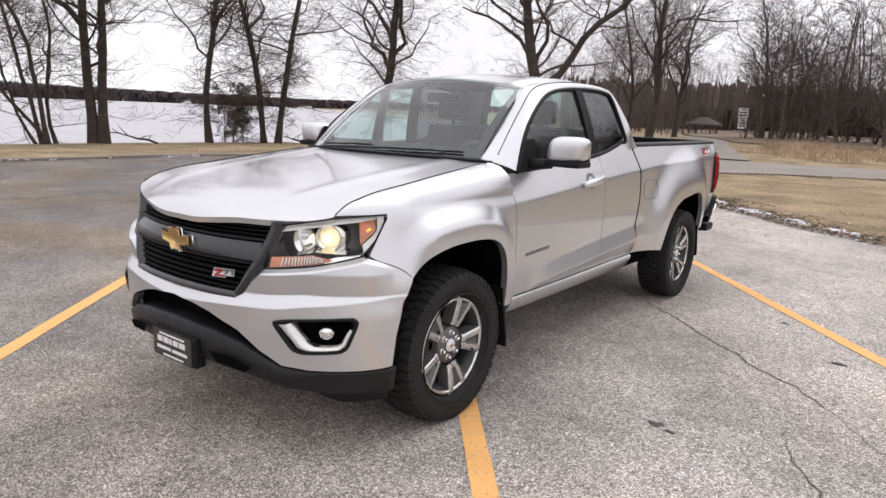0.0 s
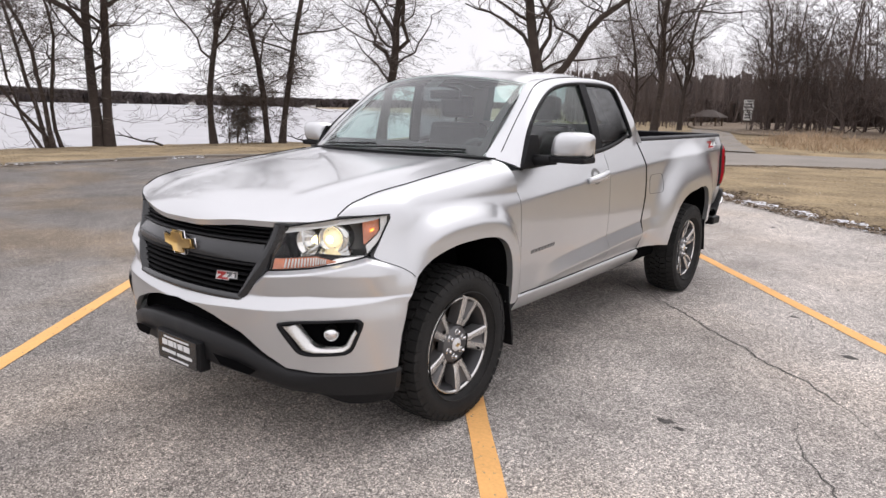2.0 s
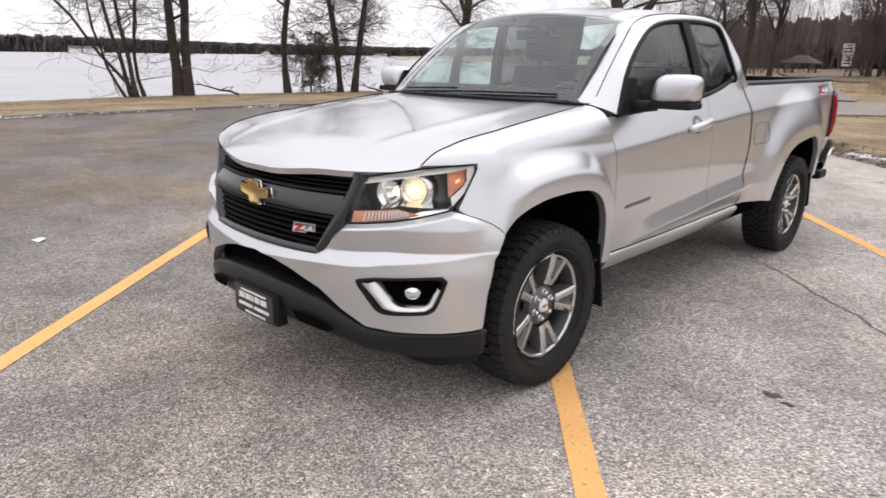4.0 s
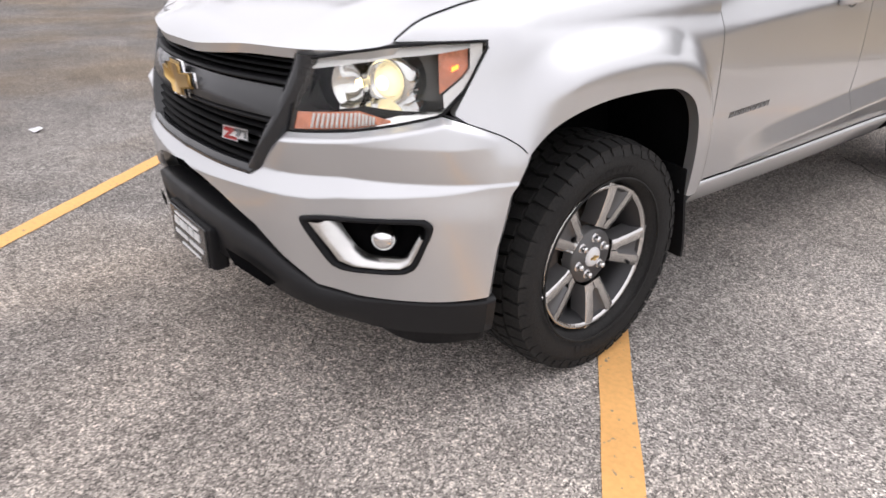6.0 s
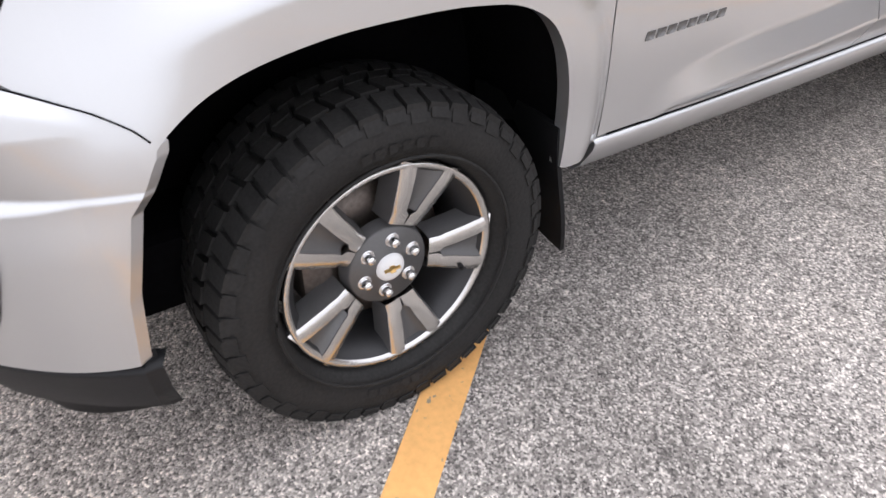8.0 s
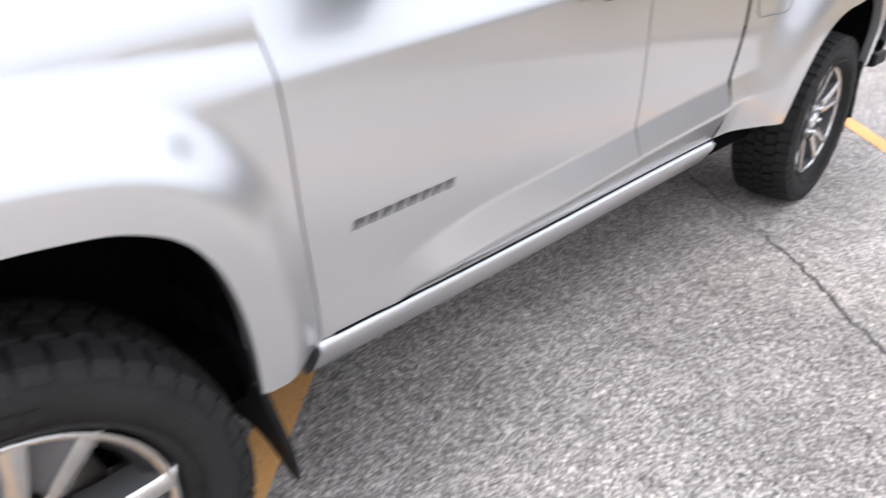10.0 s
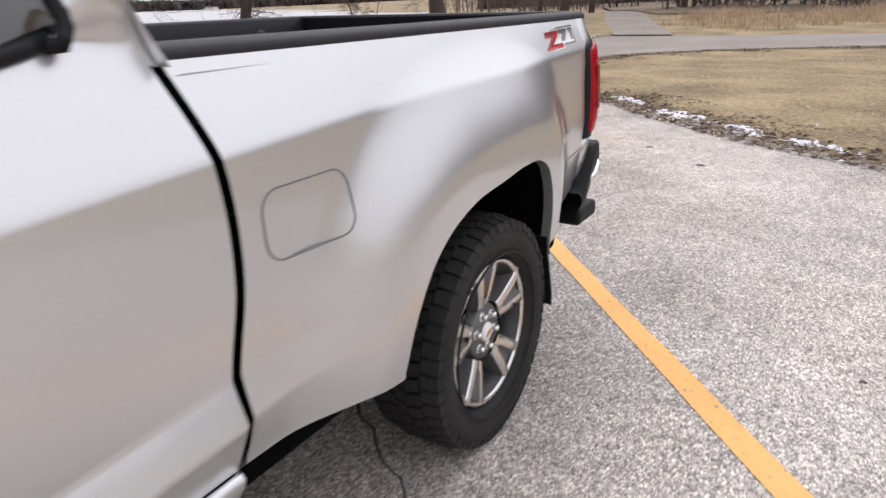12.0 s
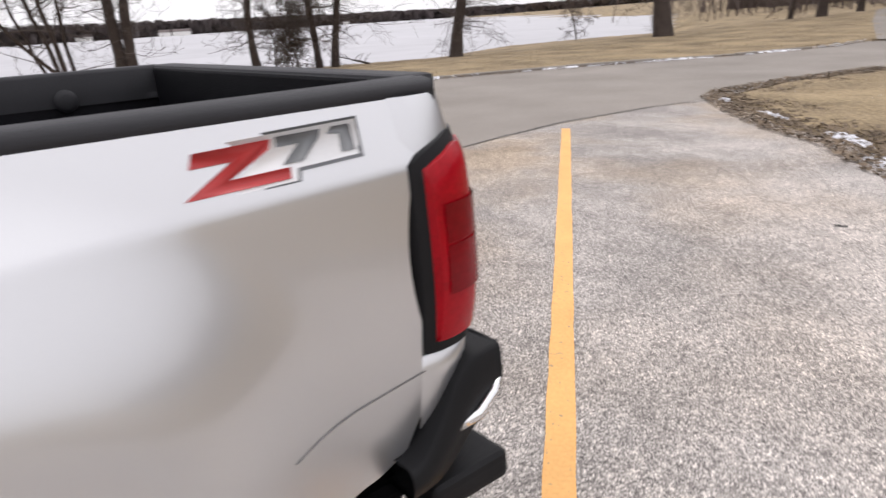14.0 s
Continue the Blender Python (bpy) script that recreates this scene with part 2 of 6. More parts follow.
REDB = material("red_badge", (0.4, 0.03, 0.03), 0.35, vary=0.08, scale=20, fine=200, bump=0)
GREYB = material("grey_badge", (0.12, 0.125, 0.13), 0.35, vary=0.08, scale=20, fine=200, bump=0)
WHITEB = material("white_badge", (0.75, 0.75, 0.75), 0.4, vary=0.05, scale=20, fine=200, bump=0)
TAIL = material("red_tail_lens", (0.30, 0.002, 0.008), 0.25, vary=0.25, scale=12, fine=120, bump=0.04, coat=0.15, spec=0.15)
TAILDK = material("dark_red_tail_lens", (0.16, 0.0015, 0.005), 0.25, vary=0.25, scale=12, fine=120, bump=0.04, coat=0.15, spec=0.15)
AMBER = material("amber_lens", (0.62, 0.22, 0.12), 0.2, vary=0.35, scale=30, fine=160, bump=0.25, coat=0.8)
LAMPIN = material("lamp_housing_grey", (0.09, 0.088, 0.085), 0.3, 0.4, vary=0.2, scale=9, fine=90, bump=0.02)
CLOTH = material("dark_seat_cloth", (0.03, 0.03, 0.032), 0.9, vary=0.2, scale=9, fine=200, bump=0.2, spec=0.2)
DASH = material("dark_dashboard", (0.06, 0.062, 0.064), 0.7, vary=0.15, scale=9, fine=200, bump=0.1)
WOODP = material("weathered_timber", (0.12, 0.085, 0.06), 0.9, vary=0.3, scale=3, fine=40, bump=0.3)
ROOFM = material("brown_shingles", (0.065, 0.05, 0.043), 0.9, vary=0.3, scale=3, fine=30, bump=0.3)
SIGNW = material("white_sign_face", (0.78, 0.77, 0.74), 0.5, vary=0.05, scale=3, fine=40, bump=0)
WARM = lamp_material("warm_headlamp_bulb", (1.0, 0.8, 0.4), 3.0)
GLOW = lamp_material("warm_reflector_glow", (1.0, 0.86, 0.55), 0.55)
AMBERON = lamp_material("amber_side_marker", (1.0, 0.35, 0.04), 1.6)
CLEAR = glass_material("windscreen_glass", (0.80, 0.93, 0.89), 0.13)
SIDEGLASS = glass_material("side_window_glass", (0.66, 0.80, 0.78), 0.10)
TINTED = glass_material("tinted_quarter_glass", (0.2, 0.22, 0.23), 0.15)
LENS = glass_material("clear_lens", (0.96, 0.96, 0.94), 0.03)


# ---- mesh helpers ----
def mesh_of(name, verts, faces, smooth=True):
    me = bpy.data.meshes.new(name)
    me.from_pydata([tuple(map(float, v)) for v in verts], [], faces)
    if smooth:
        me.shade_smooth()
    me.update()
    return me


def part(name, me, mat, parent=None, label=""):
    """Links a mesh (or a bmesh) as one object under a thing or a part."""
    if isinstance(me, bmesh.types.BMesh):
        bm, me = me, bpy.data.meshes.new(name)
        bm.to_mesh(me)
        bm.free()
    ob = new(name, me)
    if mat and not me.materials:
        me.materials.append(mat)
    if parent:
        ob.parent = parent
    if label:
        ob["label"] = label
    return ob


def mirrored(me):
    """The same mesh on the other side of the truck's middle."""
    m2 = me.copy()
    m2.transform(Matrix.Diagonal((-1, 1, 1, 1)))
    m2.flip_normals()
    return m2


def both(name, me, mat, parent, label=""):
    a = part(name, me, mat, parent, label)
    return a, part(name, mirrored(me), mat, parent, label)


def smooth(a, b, t):
    t = np.clip((np.asarray(t, float) - a) / (b - a), 0, 1)
    return t * t * (3 - 2 * t)


def crom(xs, ys, t):
    """Smooth curve through (xs, ys), finite-difference Hermite."""
    xs, ys, t = np.asarray(xs, float), np.asarray(ys, float), np.clip(np.asarray(t, float), xs[0], xs[-1])
    d = np.gradient(ys, xs)
    i = np.clip(np.searchsorted(xs, t) - 1, 0, len(xs) - 2)
    h = xs[i + 1] - xs[i]
    u = (t - xs[i]) / h
    return ((1 + 2 * u) * (1 - u) ** 2 * ys[i] + u * (1 - u) ** 2 * h * d[i] + u * u * (3 - 2 * u) * ys[i + 1] + u * u * (u - 1) * h * d[i + 1])


def sheet(P, skirt=(0, 0, 0), hole=None):
    """Verts and faces of a grid of points, its rim turned in by the vector skirt."""
    nu, nv = P.shape[:2]
    verts, faces = [tuple(p) for p in P.reshape(-1, 3)], []
    for i in range(nu - 1):
        for j in range(nv - 1):
            if hole is not None and hole[i, j]:
                continue
            a = i * nv + j
            faces.append((a, a + nv, a + nv + 1, a + 1))
    if any(skirt):
        ring = [i * nv for i in range(nu)] + [(nu - 1) * nv + j for j in range(1, nv)] + [i * nv + nv - 1 for i in range(nu - 2, -1, -1)] + [j for j in range(nv - 2, 0, -1)]
        k = len(verts)
        for r in ring:
            verts.append(verts[r])
        for r in ring:
            verts.append(tuple(np.array(verts[r]) + skirt))
        n = len(ring)
        for q in range(n):
            faces.append((k + q, k + (q + 1) % n, k + n + (q + 1) % n, k + n + q))
    return verts, faces


def joined(name, pieces):
    verts, faces = [], []
    for v, f in pieces:
        k = len(verts)
        verts += list(v)
        faces += [tuple(i + k for i in q) for q in f]
    return mesh_of(name, verts, faces)


def cuboid(a, b, bevel=0.0, seg=2):
    bm = bmesh.new()
    bmesh.ops.create_cube(bm, size=1)
    for v in bm.verts:
        v.co = Vector([(a[i] + b[i]) / 2 + v.co[i] * (b[i] - a[i]) for i in range(3)])
    if bevel:
        bmesh.ops.bevel(bm, geom=bm.edges[:], offset=bevel, segments=seg, affect="EDGES", profile=0.6)
    return bm


def tube(points, radius, sides=8, closed=False):
    """A pipe along points; radius is one number or one for each point."""
    pts = [Vector(p) for p in points]
    n = len(pts)
    rad = radius if hasattr(radius, "__len__") else [radius] * n
    verts, faces = [], []
    for i, p in enumerate(pts):
        t = (pts[(i + 1) % n] - pts[i - 1]) if closed else (pts[min(i + 1, n - 1)] - pts[max(i - 1, 0)])
        q = t.normalized().to_track_quat("Z", "Y").to_matrix()
        for k in range(sides):
            a = 2 * math.pi * k / sides
            verts.append(tuple(p + q @ Vector((rad[i] * math.cos(a), rad[i] * math.sin(a), 0))))
    for i in range(n if closed else n - 1):
        for k in range(sides):
            a, b = i * sides, ((i + 1) % n) * sides
            faces.append((a + k, a + (k + 1) % sides, b + (k + 1) % sides, b + k))
    if not closed:
        faces.append(tuple(range(sides - 1, -1, -1)))
        faces.append(tuple((n - 1) * sides + k for k in range(sides)))
    return verts, faces


def lathe(profile, steps=72, closed=False):
    """Turns (r, x) points about the x axis."""
    n = len(profile)
    verts, faces = [], []
    for s in range(steps):
        a = 2 * math.pi * s / steps
        verts += [(x, r * math.cos(a), r * math.sin(a)) for r, x in profile]
    for s in range(steps):
        for i in range(n - 1 + closed):
            a, b = s * n, ((s + 1) % steps) * n
            faces.append((a + i, b + i, b + (i + 1) % n, a + (i + 1) % n))
    return verts, faces


def slab(outline, depth, place):
    """A flat prism: outline in (u, v), depth along w; place turns (u, v, w) into a point."""
    n = len(outline)
    verts = [place(u, v, 0) for u, v in outline] + [place(u, v, depth) for u, v in outline]
    faces = [tuple(range(n)), tuple(range(2 * n - 1, n - 1, -1))] + [(i, (i + 1) % n, n + (i + 1) % n, n + i) for i in range(n)]
    return verts, faces


# ---- the pickup truck: front axle over y = 0, tail towards +y, driver's side towards +x ----
truck = new("pickup_truck")
tagged(truck, "silver extended-cab pickup truck with its headlights on, parked across stall lines", "pickup truck")

AXLES = (0.0, 3.258)
NOSE_LOW = np.array([(0, -.915), (.25, -.90), (.50, -.848), (.66, -.76), (.76, -.69), (.85, -.595), (.905, -.51), (.935, -.43), (.945, -.37), (.945, -.2)])
NOSE_TOP = np.array([(0, -.885), (.25, -.86), (.514, -.78), (.65, -.72), (.737, -.66), (.80, -.57), (.845, -.465), (.868, -.38), (.88, -.30), (.885, -.15)])
INDEX = np.arange(10.0)


def nose(s, z, off=0.0):
    """A point of the rounded front: s runs from the middle (0) to the wheel arch (8)."""
    s, z, off = np.broadcast_arrays(np.asarray(s, float), np.asarray(z, float), np.asarray(off, float))
    w = smooth(.72, 1.06, z)

    def at(q):
        lo = np.stack([crom(INDEX, NOSE_LOW[:, 0], q), crom(INDEX, NOSE_LOW[:, 1], q)], -1)
        hi = np.stack([crom(INDEX, NOSE_TOP[:, 0], q), crom(INDEX, NOSE_TOP[:, 1], q)], -1)
        return lo * (1 - w[..., None]) + hi * w[..., None]
    p = at(s)
    t = at(np.clip(s + .05, 0, 9)) - at(np.clip(s - .05, 0, 9))
    nrm = np.stack([-t[..., 1], t[..., 0]], -1)
    nrm = -nrm / np.linalg.norm(nrm, axis=-1, keepdims=True)
    p = p + nrm * off[..., None]
    return np.concatenate([p, z[..., None]], -1)


ARCH_F = [(-.47, .42), (-.455, .56), (-.43, .70), (-.40, .78), (-.34, .83), (-.27, .865), (-.15, .892), (0, .902), (.15, .898), (.24, .883), (.31, .845), (.35, .79), (.375, .72), (.395, .61), (.405, .50)]
ARCH_R = [(-.51, .50), (-.49, .58), (-.455, .67), (-.40, .755), (-.32, .815), (-.2, .86), (0, .885), (.14, .898), (.24, .893), (.31, .86), (.355, .78), (.38, .68), (.39, .58), (.395, .50)]


def arch_points(arch, axle, n=90):
    """Evenly spaced points along an arch's edge."""
    a = np.array(arch) + (axle, 0)
    k = np.concatenate([[0], np.cumsum(np.hypot(*np.diff(a, axis=0).T))])
    q = np.linspace(0, k[-1], n)
    return np.stack([crom(k, a[:, 0], q), crom(k, a[:, 1], q)], -1)


def arch_distance(y, z, arch, axle):
    """Soft distance of (y, z) from an arch's edge."""
    p = arch_points(arch, axle, 70)
    d = np.hypot(y[..., None] - p[:, 0], z[..., None] - p[:, 1])
    return np.maximum(0, -np.log(np.exp(-45 * d).sum(-1)) / 45 + .018)


def nose_x(y, z):
    """How far out the nose lies at (y, z)."""
    out = np.zeros(np.shape(y))
    q = np.linspace(3, 9, 60)
    for i in np.ndindex(*np.shape(y)):
        p = nose(q, np.full(60, z[i]))
        out[i] = np.interp(y[i], p[:, 1], p[:, 0])
    return out


def crease_z(y):
    return crom([.6, .72, .8, .9, 1.4, 2.27, 4.4], [.55, .592, .625, .645, .682, .722, .745], y)


def shoulder_z(y):
    return np.interp(y, [-.4, .54, 1.66, 2.29, 3.07, 4.2], [.985, 1.03, 1.10, 1.132, 1.168, 1.19])


def panel_rows(y, a, b, n):
    """Heights of a panel's rows at y, three of them laid along the creases."""
    c = float(crease_z(y))
    marks = [c - .09, c, float(shoulder_z(y))]
    at = [round(n * .13), round(n * .27), round(n * .80)]
    for k in range(3):
        marks[k] = min(max(marks[k], a + (k + 1) * .004), b - (3 - k) * .004)
    return np.interp(np.arange(n), [0, *at, n - 1], [a, *marks, b])


def side(y, z):
    """x of the body's flank."""
    y, z = np.broadcast_arrays(np.asarray(y, float), np.asarray(z, float))
    x = crom([.36, .42, .46, .52, .62, .75, .9, 1.0, 1.10, 1.20, 1.42],
             [.80, .832, .846, .857, .869, .881, .883, .880, .875, .868, .85], z)
    # shoulder line: above it the flank leans in
    soft = np.interp(y, [.3, .75], [.014, .002])
    over = (z - shoulder_z(y)) / soft
    x = x - .35 * soft * np.where(over > 20, over, np.log1p(np.exp(np.minimum(over, 20))))
    x = x - .026 * smooth(.8, 2.3, y) - .012 * smooth(3.7, 4.3, y)
    d = crease_z(y) - z
    x = x + .040 * (np.clip(d / .09, 0, 1) - .92 * np.clip((d - .09) / np.maximum(crease_z(y) - .61, .02), 0, 1)) * smooth(.68, .95, y) * np.clip((crease_z(y) - .52) / .16, .1, 1) * (1 - .4 * smooth(2.25, 2.30, y)) * (1 - smooth(2.32, 2.72, y))
    x = x + .056 * (1 - smooth(.045, .15, arch_distance(y, z, ARCH_F, AXLES[0])))
    dr = arch_distance(y, z, ARCH_R, AXLES[1])
    x = x + .076 * (1 - smooth(.05, .36, dr))
    x = x - .03 * smooth(1.0, .60, z) * smooth(3.62, 3.95, y)
    front = y < -.2
    if np.any(front):
        w = smooth(-.42, -.22, y)
        nx = np.where(front, nose_x(np.minimum(y, -.2), z), x)
        x = nx * (1 - w) + x * w
    return x


def arch_low(y, arch, axle, sill):
    a = np.array(arch) + (axle, 0)
    z = np.interp(y, a[:, 0], a[:, 1])
    return np.where((y > a[0, 0]) & (y < a[-1, 0]), z, sill)


def flank(ys, zlo, zhi, nz=26, xf=side, power=1.0, shift=None, creased=False):
    """A panel of the flank between two height curves."""
    P = np.zeros((len(ys), nz, 3))
    v = np.linspace(0, 1, nz) ** power
    for i, y in enumerate(ys):
        a, b = float(zlo(y)), float(zhi(y))
        z = panel_rows(y, a, b, nz) if creased else a + (b - a) * v
        yy = np.full(nz, y)
        if shift is not None:
            yy = yy + shift(i / (len(ys) - 1), z)
        P[i, :, 0], P[i, :, 1], P[i, :, 2] = xf(yy, z), yy, z
    return P


def in_poly(poly, Y, Z):
    hit = np.zeros(Y.shape, bool)
    for (y0, z0), (y1, z1) in zip(poly, np.roll(poly, -1, 0)):
        if z0 != z1:
            hit ^= ((z0 > Z) != (z1 > Z)) & (Y < (y1 - y0) * (Z - z0) / (z1 - z0) + y0)
    return hit


def cut_panel(ys, zb, ztop, nz, poly, edge, xf, skirt=.03, shift=None, power=1.0, creased=False):
    """A flank panel on an even grid, the cells inside poly left out and the cut snapped to edge; the edge turns in as a lip."""
    v = np.linspace(0, 1, nz) ** power
    Y = np.repeat(np.asarray(ys)[:, None], nz, 1)
    Z = np.stack([panel_rows(y, zb(y), float(ztop(y)), nz) if creased else zb(y) + (float(ztop(y)) - zb(y)) * v for y in ys])
    if shift is not None:
        Y = Y + shift(np.linspace(0, 1, len(ys))[:, None], Z)
    cy, cz = (Y[:-1, :-1] + Y[1:, 1:]) / 2, (Z[:-1, :-1] + Z[1:, 1:]) / 2
    hole = in_poly(np.asarray(poly), cy, cz)
    kept = np.zeros(Y.shape, int)
    lost = np.zeros(Y.shape, int)
    for a in (slice(0, -1), slice(1, None)):
        for b in (slice(0, -1), slice(1, None)):
            kept[a, b] += ~hole
            lost[a, b] += hole
    rim = (kept > 0) & (lost > 0)
    for i, j in zip(*np.nonzero(rim)):
        d = np.hypot(edge[:, 0] - Y[i, j], edge[:, 1] - Z[i, j])
        k = int(d.argmin())
        if d[k] < .03:
            Y[i, j], Z[i, j] = edge[k]
    P = np.stack([xf(Y, Z), Y, Z], -1)
    pieces = [sheet(P, (0, 0, 0), hole)]
    ex = xf(edge[:, 0], edge[:, 1])
    lip = np.stack([np.stack([ex - o, edge[:, 0], edge[:, 1]], -1) for o in (0, skirt)], 1)
    pieces.append(sheet(lip))
    return pieces


# hood seam along the top of the fenders
def seam_x(y):
    return crom([-.9, -.66, -.5, 0, .5], [.74, .737, .735, .72, .70], y)


def seam_z(y):
    return crom([-.9, -.79, -.66, -.60, -.5, -.2, .2, .46, .56], [.89, .97, 1.064, 1.10, 1.128, 1.168, 1.212, 1.238, 1.245], y)


def fender_x(y, z):
    top = seam_z(y)
    t = np.clip((z - (top - .15)) / .15, 0, 1)
    x = side(y, np.minimum(z, 1.08))
    return x - (x - seam_x(y)) * (1 - np.sqrt(np.maximum(0, 1 - t ** 2.2)))


def dense(a, b, n, marks=()):
    ys = list(np.linspace(a, b, n))
    for m in marks:
        ys += list(m + np.linspace(-.02, .02, 5))
    keep = []
    for y in sorted(y for y in ys if a <= y <= b):
        if not keep or y - keep[-1] > .004:
            keep.append(y)
    keep[-1] = b
    return np.array(keep)


ARCH_EDGE = arch_points(ARCH_F, 0, 400)
ARCH_EDGE = ARCH_EDGE[(ARCH_EDGE[:, 1] > .505) & ~((ARCH_EDGE[:, 0] < 0) & (ARCH_EDGE[:, 1] < .782))]
seam_line = np.stack([np.linspace(-.455, -.40, 40), np.interp(np.linspace(-.455, -.40, 40), [-.555, -.40], [.90, .782])], -1)
cut = np.concatenate([[(-.60, .2), (-.60, .93), (-.555, .90)], seam_line, ARCH_EDGE, [(.4, .2)]])
main = cut_panel(np.linspace(-.455, .515, 84), lambda y: .50, seam_z, 66, cut, np.concatenate([seam_line, ARCH_EDGE]), fender_x, .035,
                 lambda u, z: u ** 3 * crom([.4, .52, .77, 1.02, 1.14, 1.3], [.06, .05, .02, .005, -.01, -.02], z), .85)
wedge = flank(np.linspace(-.553, -.455, 8), lambda y: np.interp(y, [-.555, -.40], [.90, .782]), lambda y: np.interp(y, [-.555, -.5, -.455], [.903, .985, 1.062]), 14, fender_x)
brow = flank(np.linspace(-.655, -.455, 14), lambda y: 1.066, seam_z, 10, fender_x)
me = joined("fender", [*main, sheet(wedge, (-.02, 0, 0)), sheet(brow, (-.01, .01, -.015))])
both("front_fender", me, PAINT, truck)

# doors, rear doors, sills, bedside
BELT = ([.5, .63, .87, 1.09, 1.39, 1.67, 1.92, 2.06, 2.14, 2.30], [1.185, 1.19, 1.20, 1.214, 1.23, 1.25, 1.288, 1.318, 1.335, 1.285])


def belt(y):
    return crom(BELT[0], BELT[1], y)


front_seam = lambda u, z: (1 - u) ** 3 * crom([.4, .52, .77, 1.02, 1.14, 1.3], [.06, .05, .02, .005, -.01, -.02], z)
me = joined("door", [sheet(flank(np.linspace(.519, 1.6625, 70), lambda y: .512, belt, 72, shift=front_seam, creased=True), (-.025, 0, 0))])
doors = both("front_door", me, PAINT, truck)
gap_shift = lambda u, z: u ** 3 * crom([.48, .6, .73, .9, 1.15, 1.3], [-.005, .0, .0, .035, .03, -.01], z)
me = joined("rear_door", [sheet(flank(np.linspace(1.668, 2.262, 40), lambda y: .512, belt, 72, shift=gap_shift, creased=True), (-.025, 0, 0))])
both("rear_half_door", me, PAINT, truck)


def bed_low(y):
    base = np.interp(y, [2.28, 2.60, 2.75, 3.66, 3.85, 4.05, 4.2], [.515, .50, .48, .56, .575, .60, .68])
    return arch_low(y, ARCH_R, AXLES[1], base) if 2.748 < y < 3.653 else base


def bed_top(y):
    return 1.305


def bed_rear(u, z):
    """The tail edge leans, with the corner cut for the lamp."""
    return np.zeros(np.shape(z)) + u ** 4 * crom([.55, .68, .80, .85, 1.2, 1.26, 1.31], [-.12, -.06, -.005, -.03, -.03, .0, .035], z) + (1 - u) ** 3 * crom([.48, .6, .73, .9, 1.15, 1.3], [-.005, .0, .0, .035, .03, -.01], z)


ARCH_REAR = arch_points(ARCH_R, AXLES[1], 500)
under = [(y, float(np.interp(y, [2.2, 2.60, 2.75, 3.66, 3.85, 4.05, 4.3], [.515, .50, .48, .56, .575, .60, .70]))) for y in np.linspace(2.2, 4.3, 200)]
under_f = [p for p in under if p[0] < 2.752]
under_b = [p for p in under if p[0] > 3.652]
edge_all = np.concatenate([under_f, ARCH_REAR, under_b])
cut = np.concatenate([[(2.2, .2)], edge_all, [(4.4, .2)]])
me = joined("bedside", cut_panel(np.linspace(2.285, 4.20, 160), lambda y: .46, bed_top, 84, cut, edge_all, side, .035, bed_rear, creased=True))
bedsides = both("bed_side", me, PAINT, truck)

# fuel flap: a fine raised line with a flush panel
fy, fz, hw, hh, rr = 2.51, .982, .125, .072, .045
loop = [(fy + sx * (hw - rr) + rr * math.cos(a), fz + sz * (hh - rr) + rr * math.sin(a)) for sx, sz, a0 in ((1, 1, 0), (-1, 1, 90), (-1, -1, 180), (1, -1, 270)) for a in np.radians(np.linspace(a0, a0 + 90, 7))]
ring = [(float(side(y, z)) + .0005, y, z) for y, z in loop]
part("fuel_flap_seam", joined("seam", [tube(ring, .0022, 6, True)]), GREYB, bedsides[0], "thin dark rounded fuel flap seam")

# rocker sill with a bright step line
P = np.array([[(x, y, z) for x, z in ((.80, .40), (.825, .425), (.842, .452), (.858, .478), (.861, .49), (.862, .498), (.85, .507), (.82, .51))] for y in np.linspace(.56, 2.26, 30)])
P[:, :, 0] -= (.012 * smooth(1.2, 2.2, P[:, :, 1]))
both("rocker_sill", joined("sill", [sheet(P, (-.02, 0, .01))]), PAINT, truck)

both("sill_seam", joined("seam", [tube([(float(side(y, .513)) - .001, y, .5105) for y in np.linspace(.60, 2.25, 40)], .0028, 5)]), VOID, truck)

# dark gap fillers behind the seams, floor pan, wheel tubs
both("seam_filler", joined("fill", [sheet(flank(np.linspace(.44, 2.24, 40), lambda y: .505, lambda y: belt(y) - .02, 12, lambda y, z: side(y, z) - .012))]), SEAM, truck)
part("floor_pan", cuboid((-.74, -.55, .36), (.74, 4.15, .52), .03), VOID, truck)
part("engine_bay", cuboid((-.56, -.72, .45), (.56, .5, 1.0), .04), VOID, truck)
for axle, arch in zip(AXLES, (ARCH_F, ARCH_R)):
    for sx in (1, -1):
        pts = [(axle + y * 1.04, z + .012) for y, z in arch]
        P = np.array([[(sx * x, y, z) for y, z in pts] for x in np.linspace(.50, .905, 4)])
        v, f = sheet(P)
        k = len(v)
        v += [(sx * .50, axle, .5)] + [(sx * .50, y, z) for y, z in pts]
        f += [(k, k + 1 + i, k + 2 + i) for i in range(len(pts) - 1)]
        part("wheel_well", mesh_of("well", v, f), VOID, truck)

# hood
def hood_front(x):
    return crom([0, .12, .25, .40, .514, .60, .65, .70, .737], [-.905, -.902, -.882, -.835, -.785, -.745, -.722, -.695, -.665], abs(x))


def wind_base(x):
    return .515 - .19 * (1 - (x / .64) ** 2)


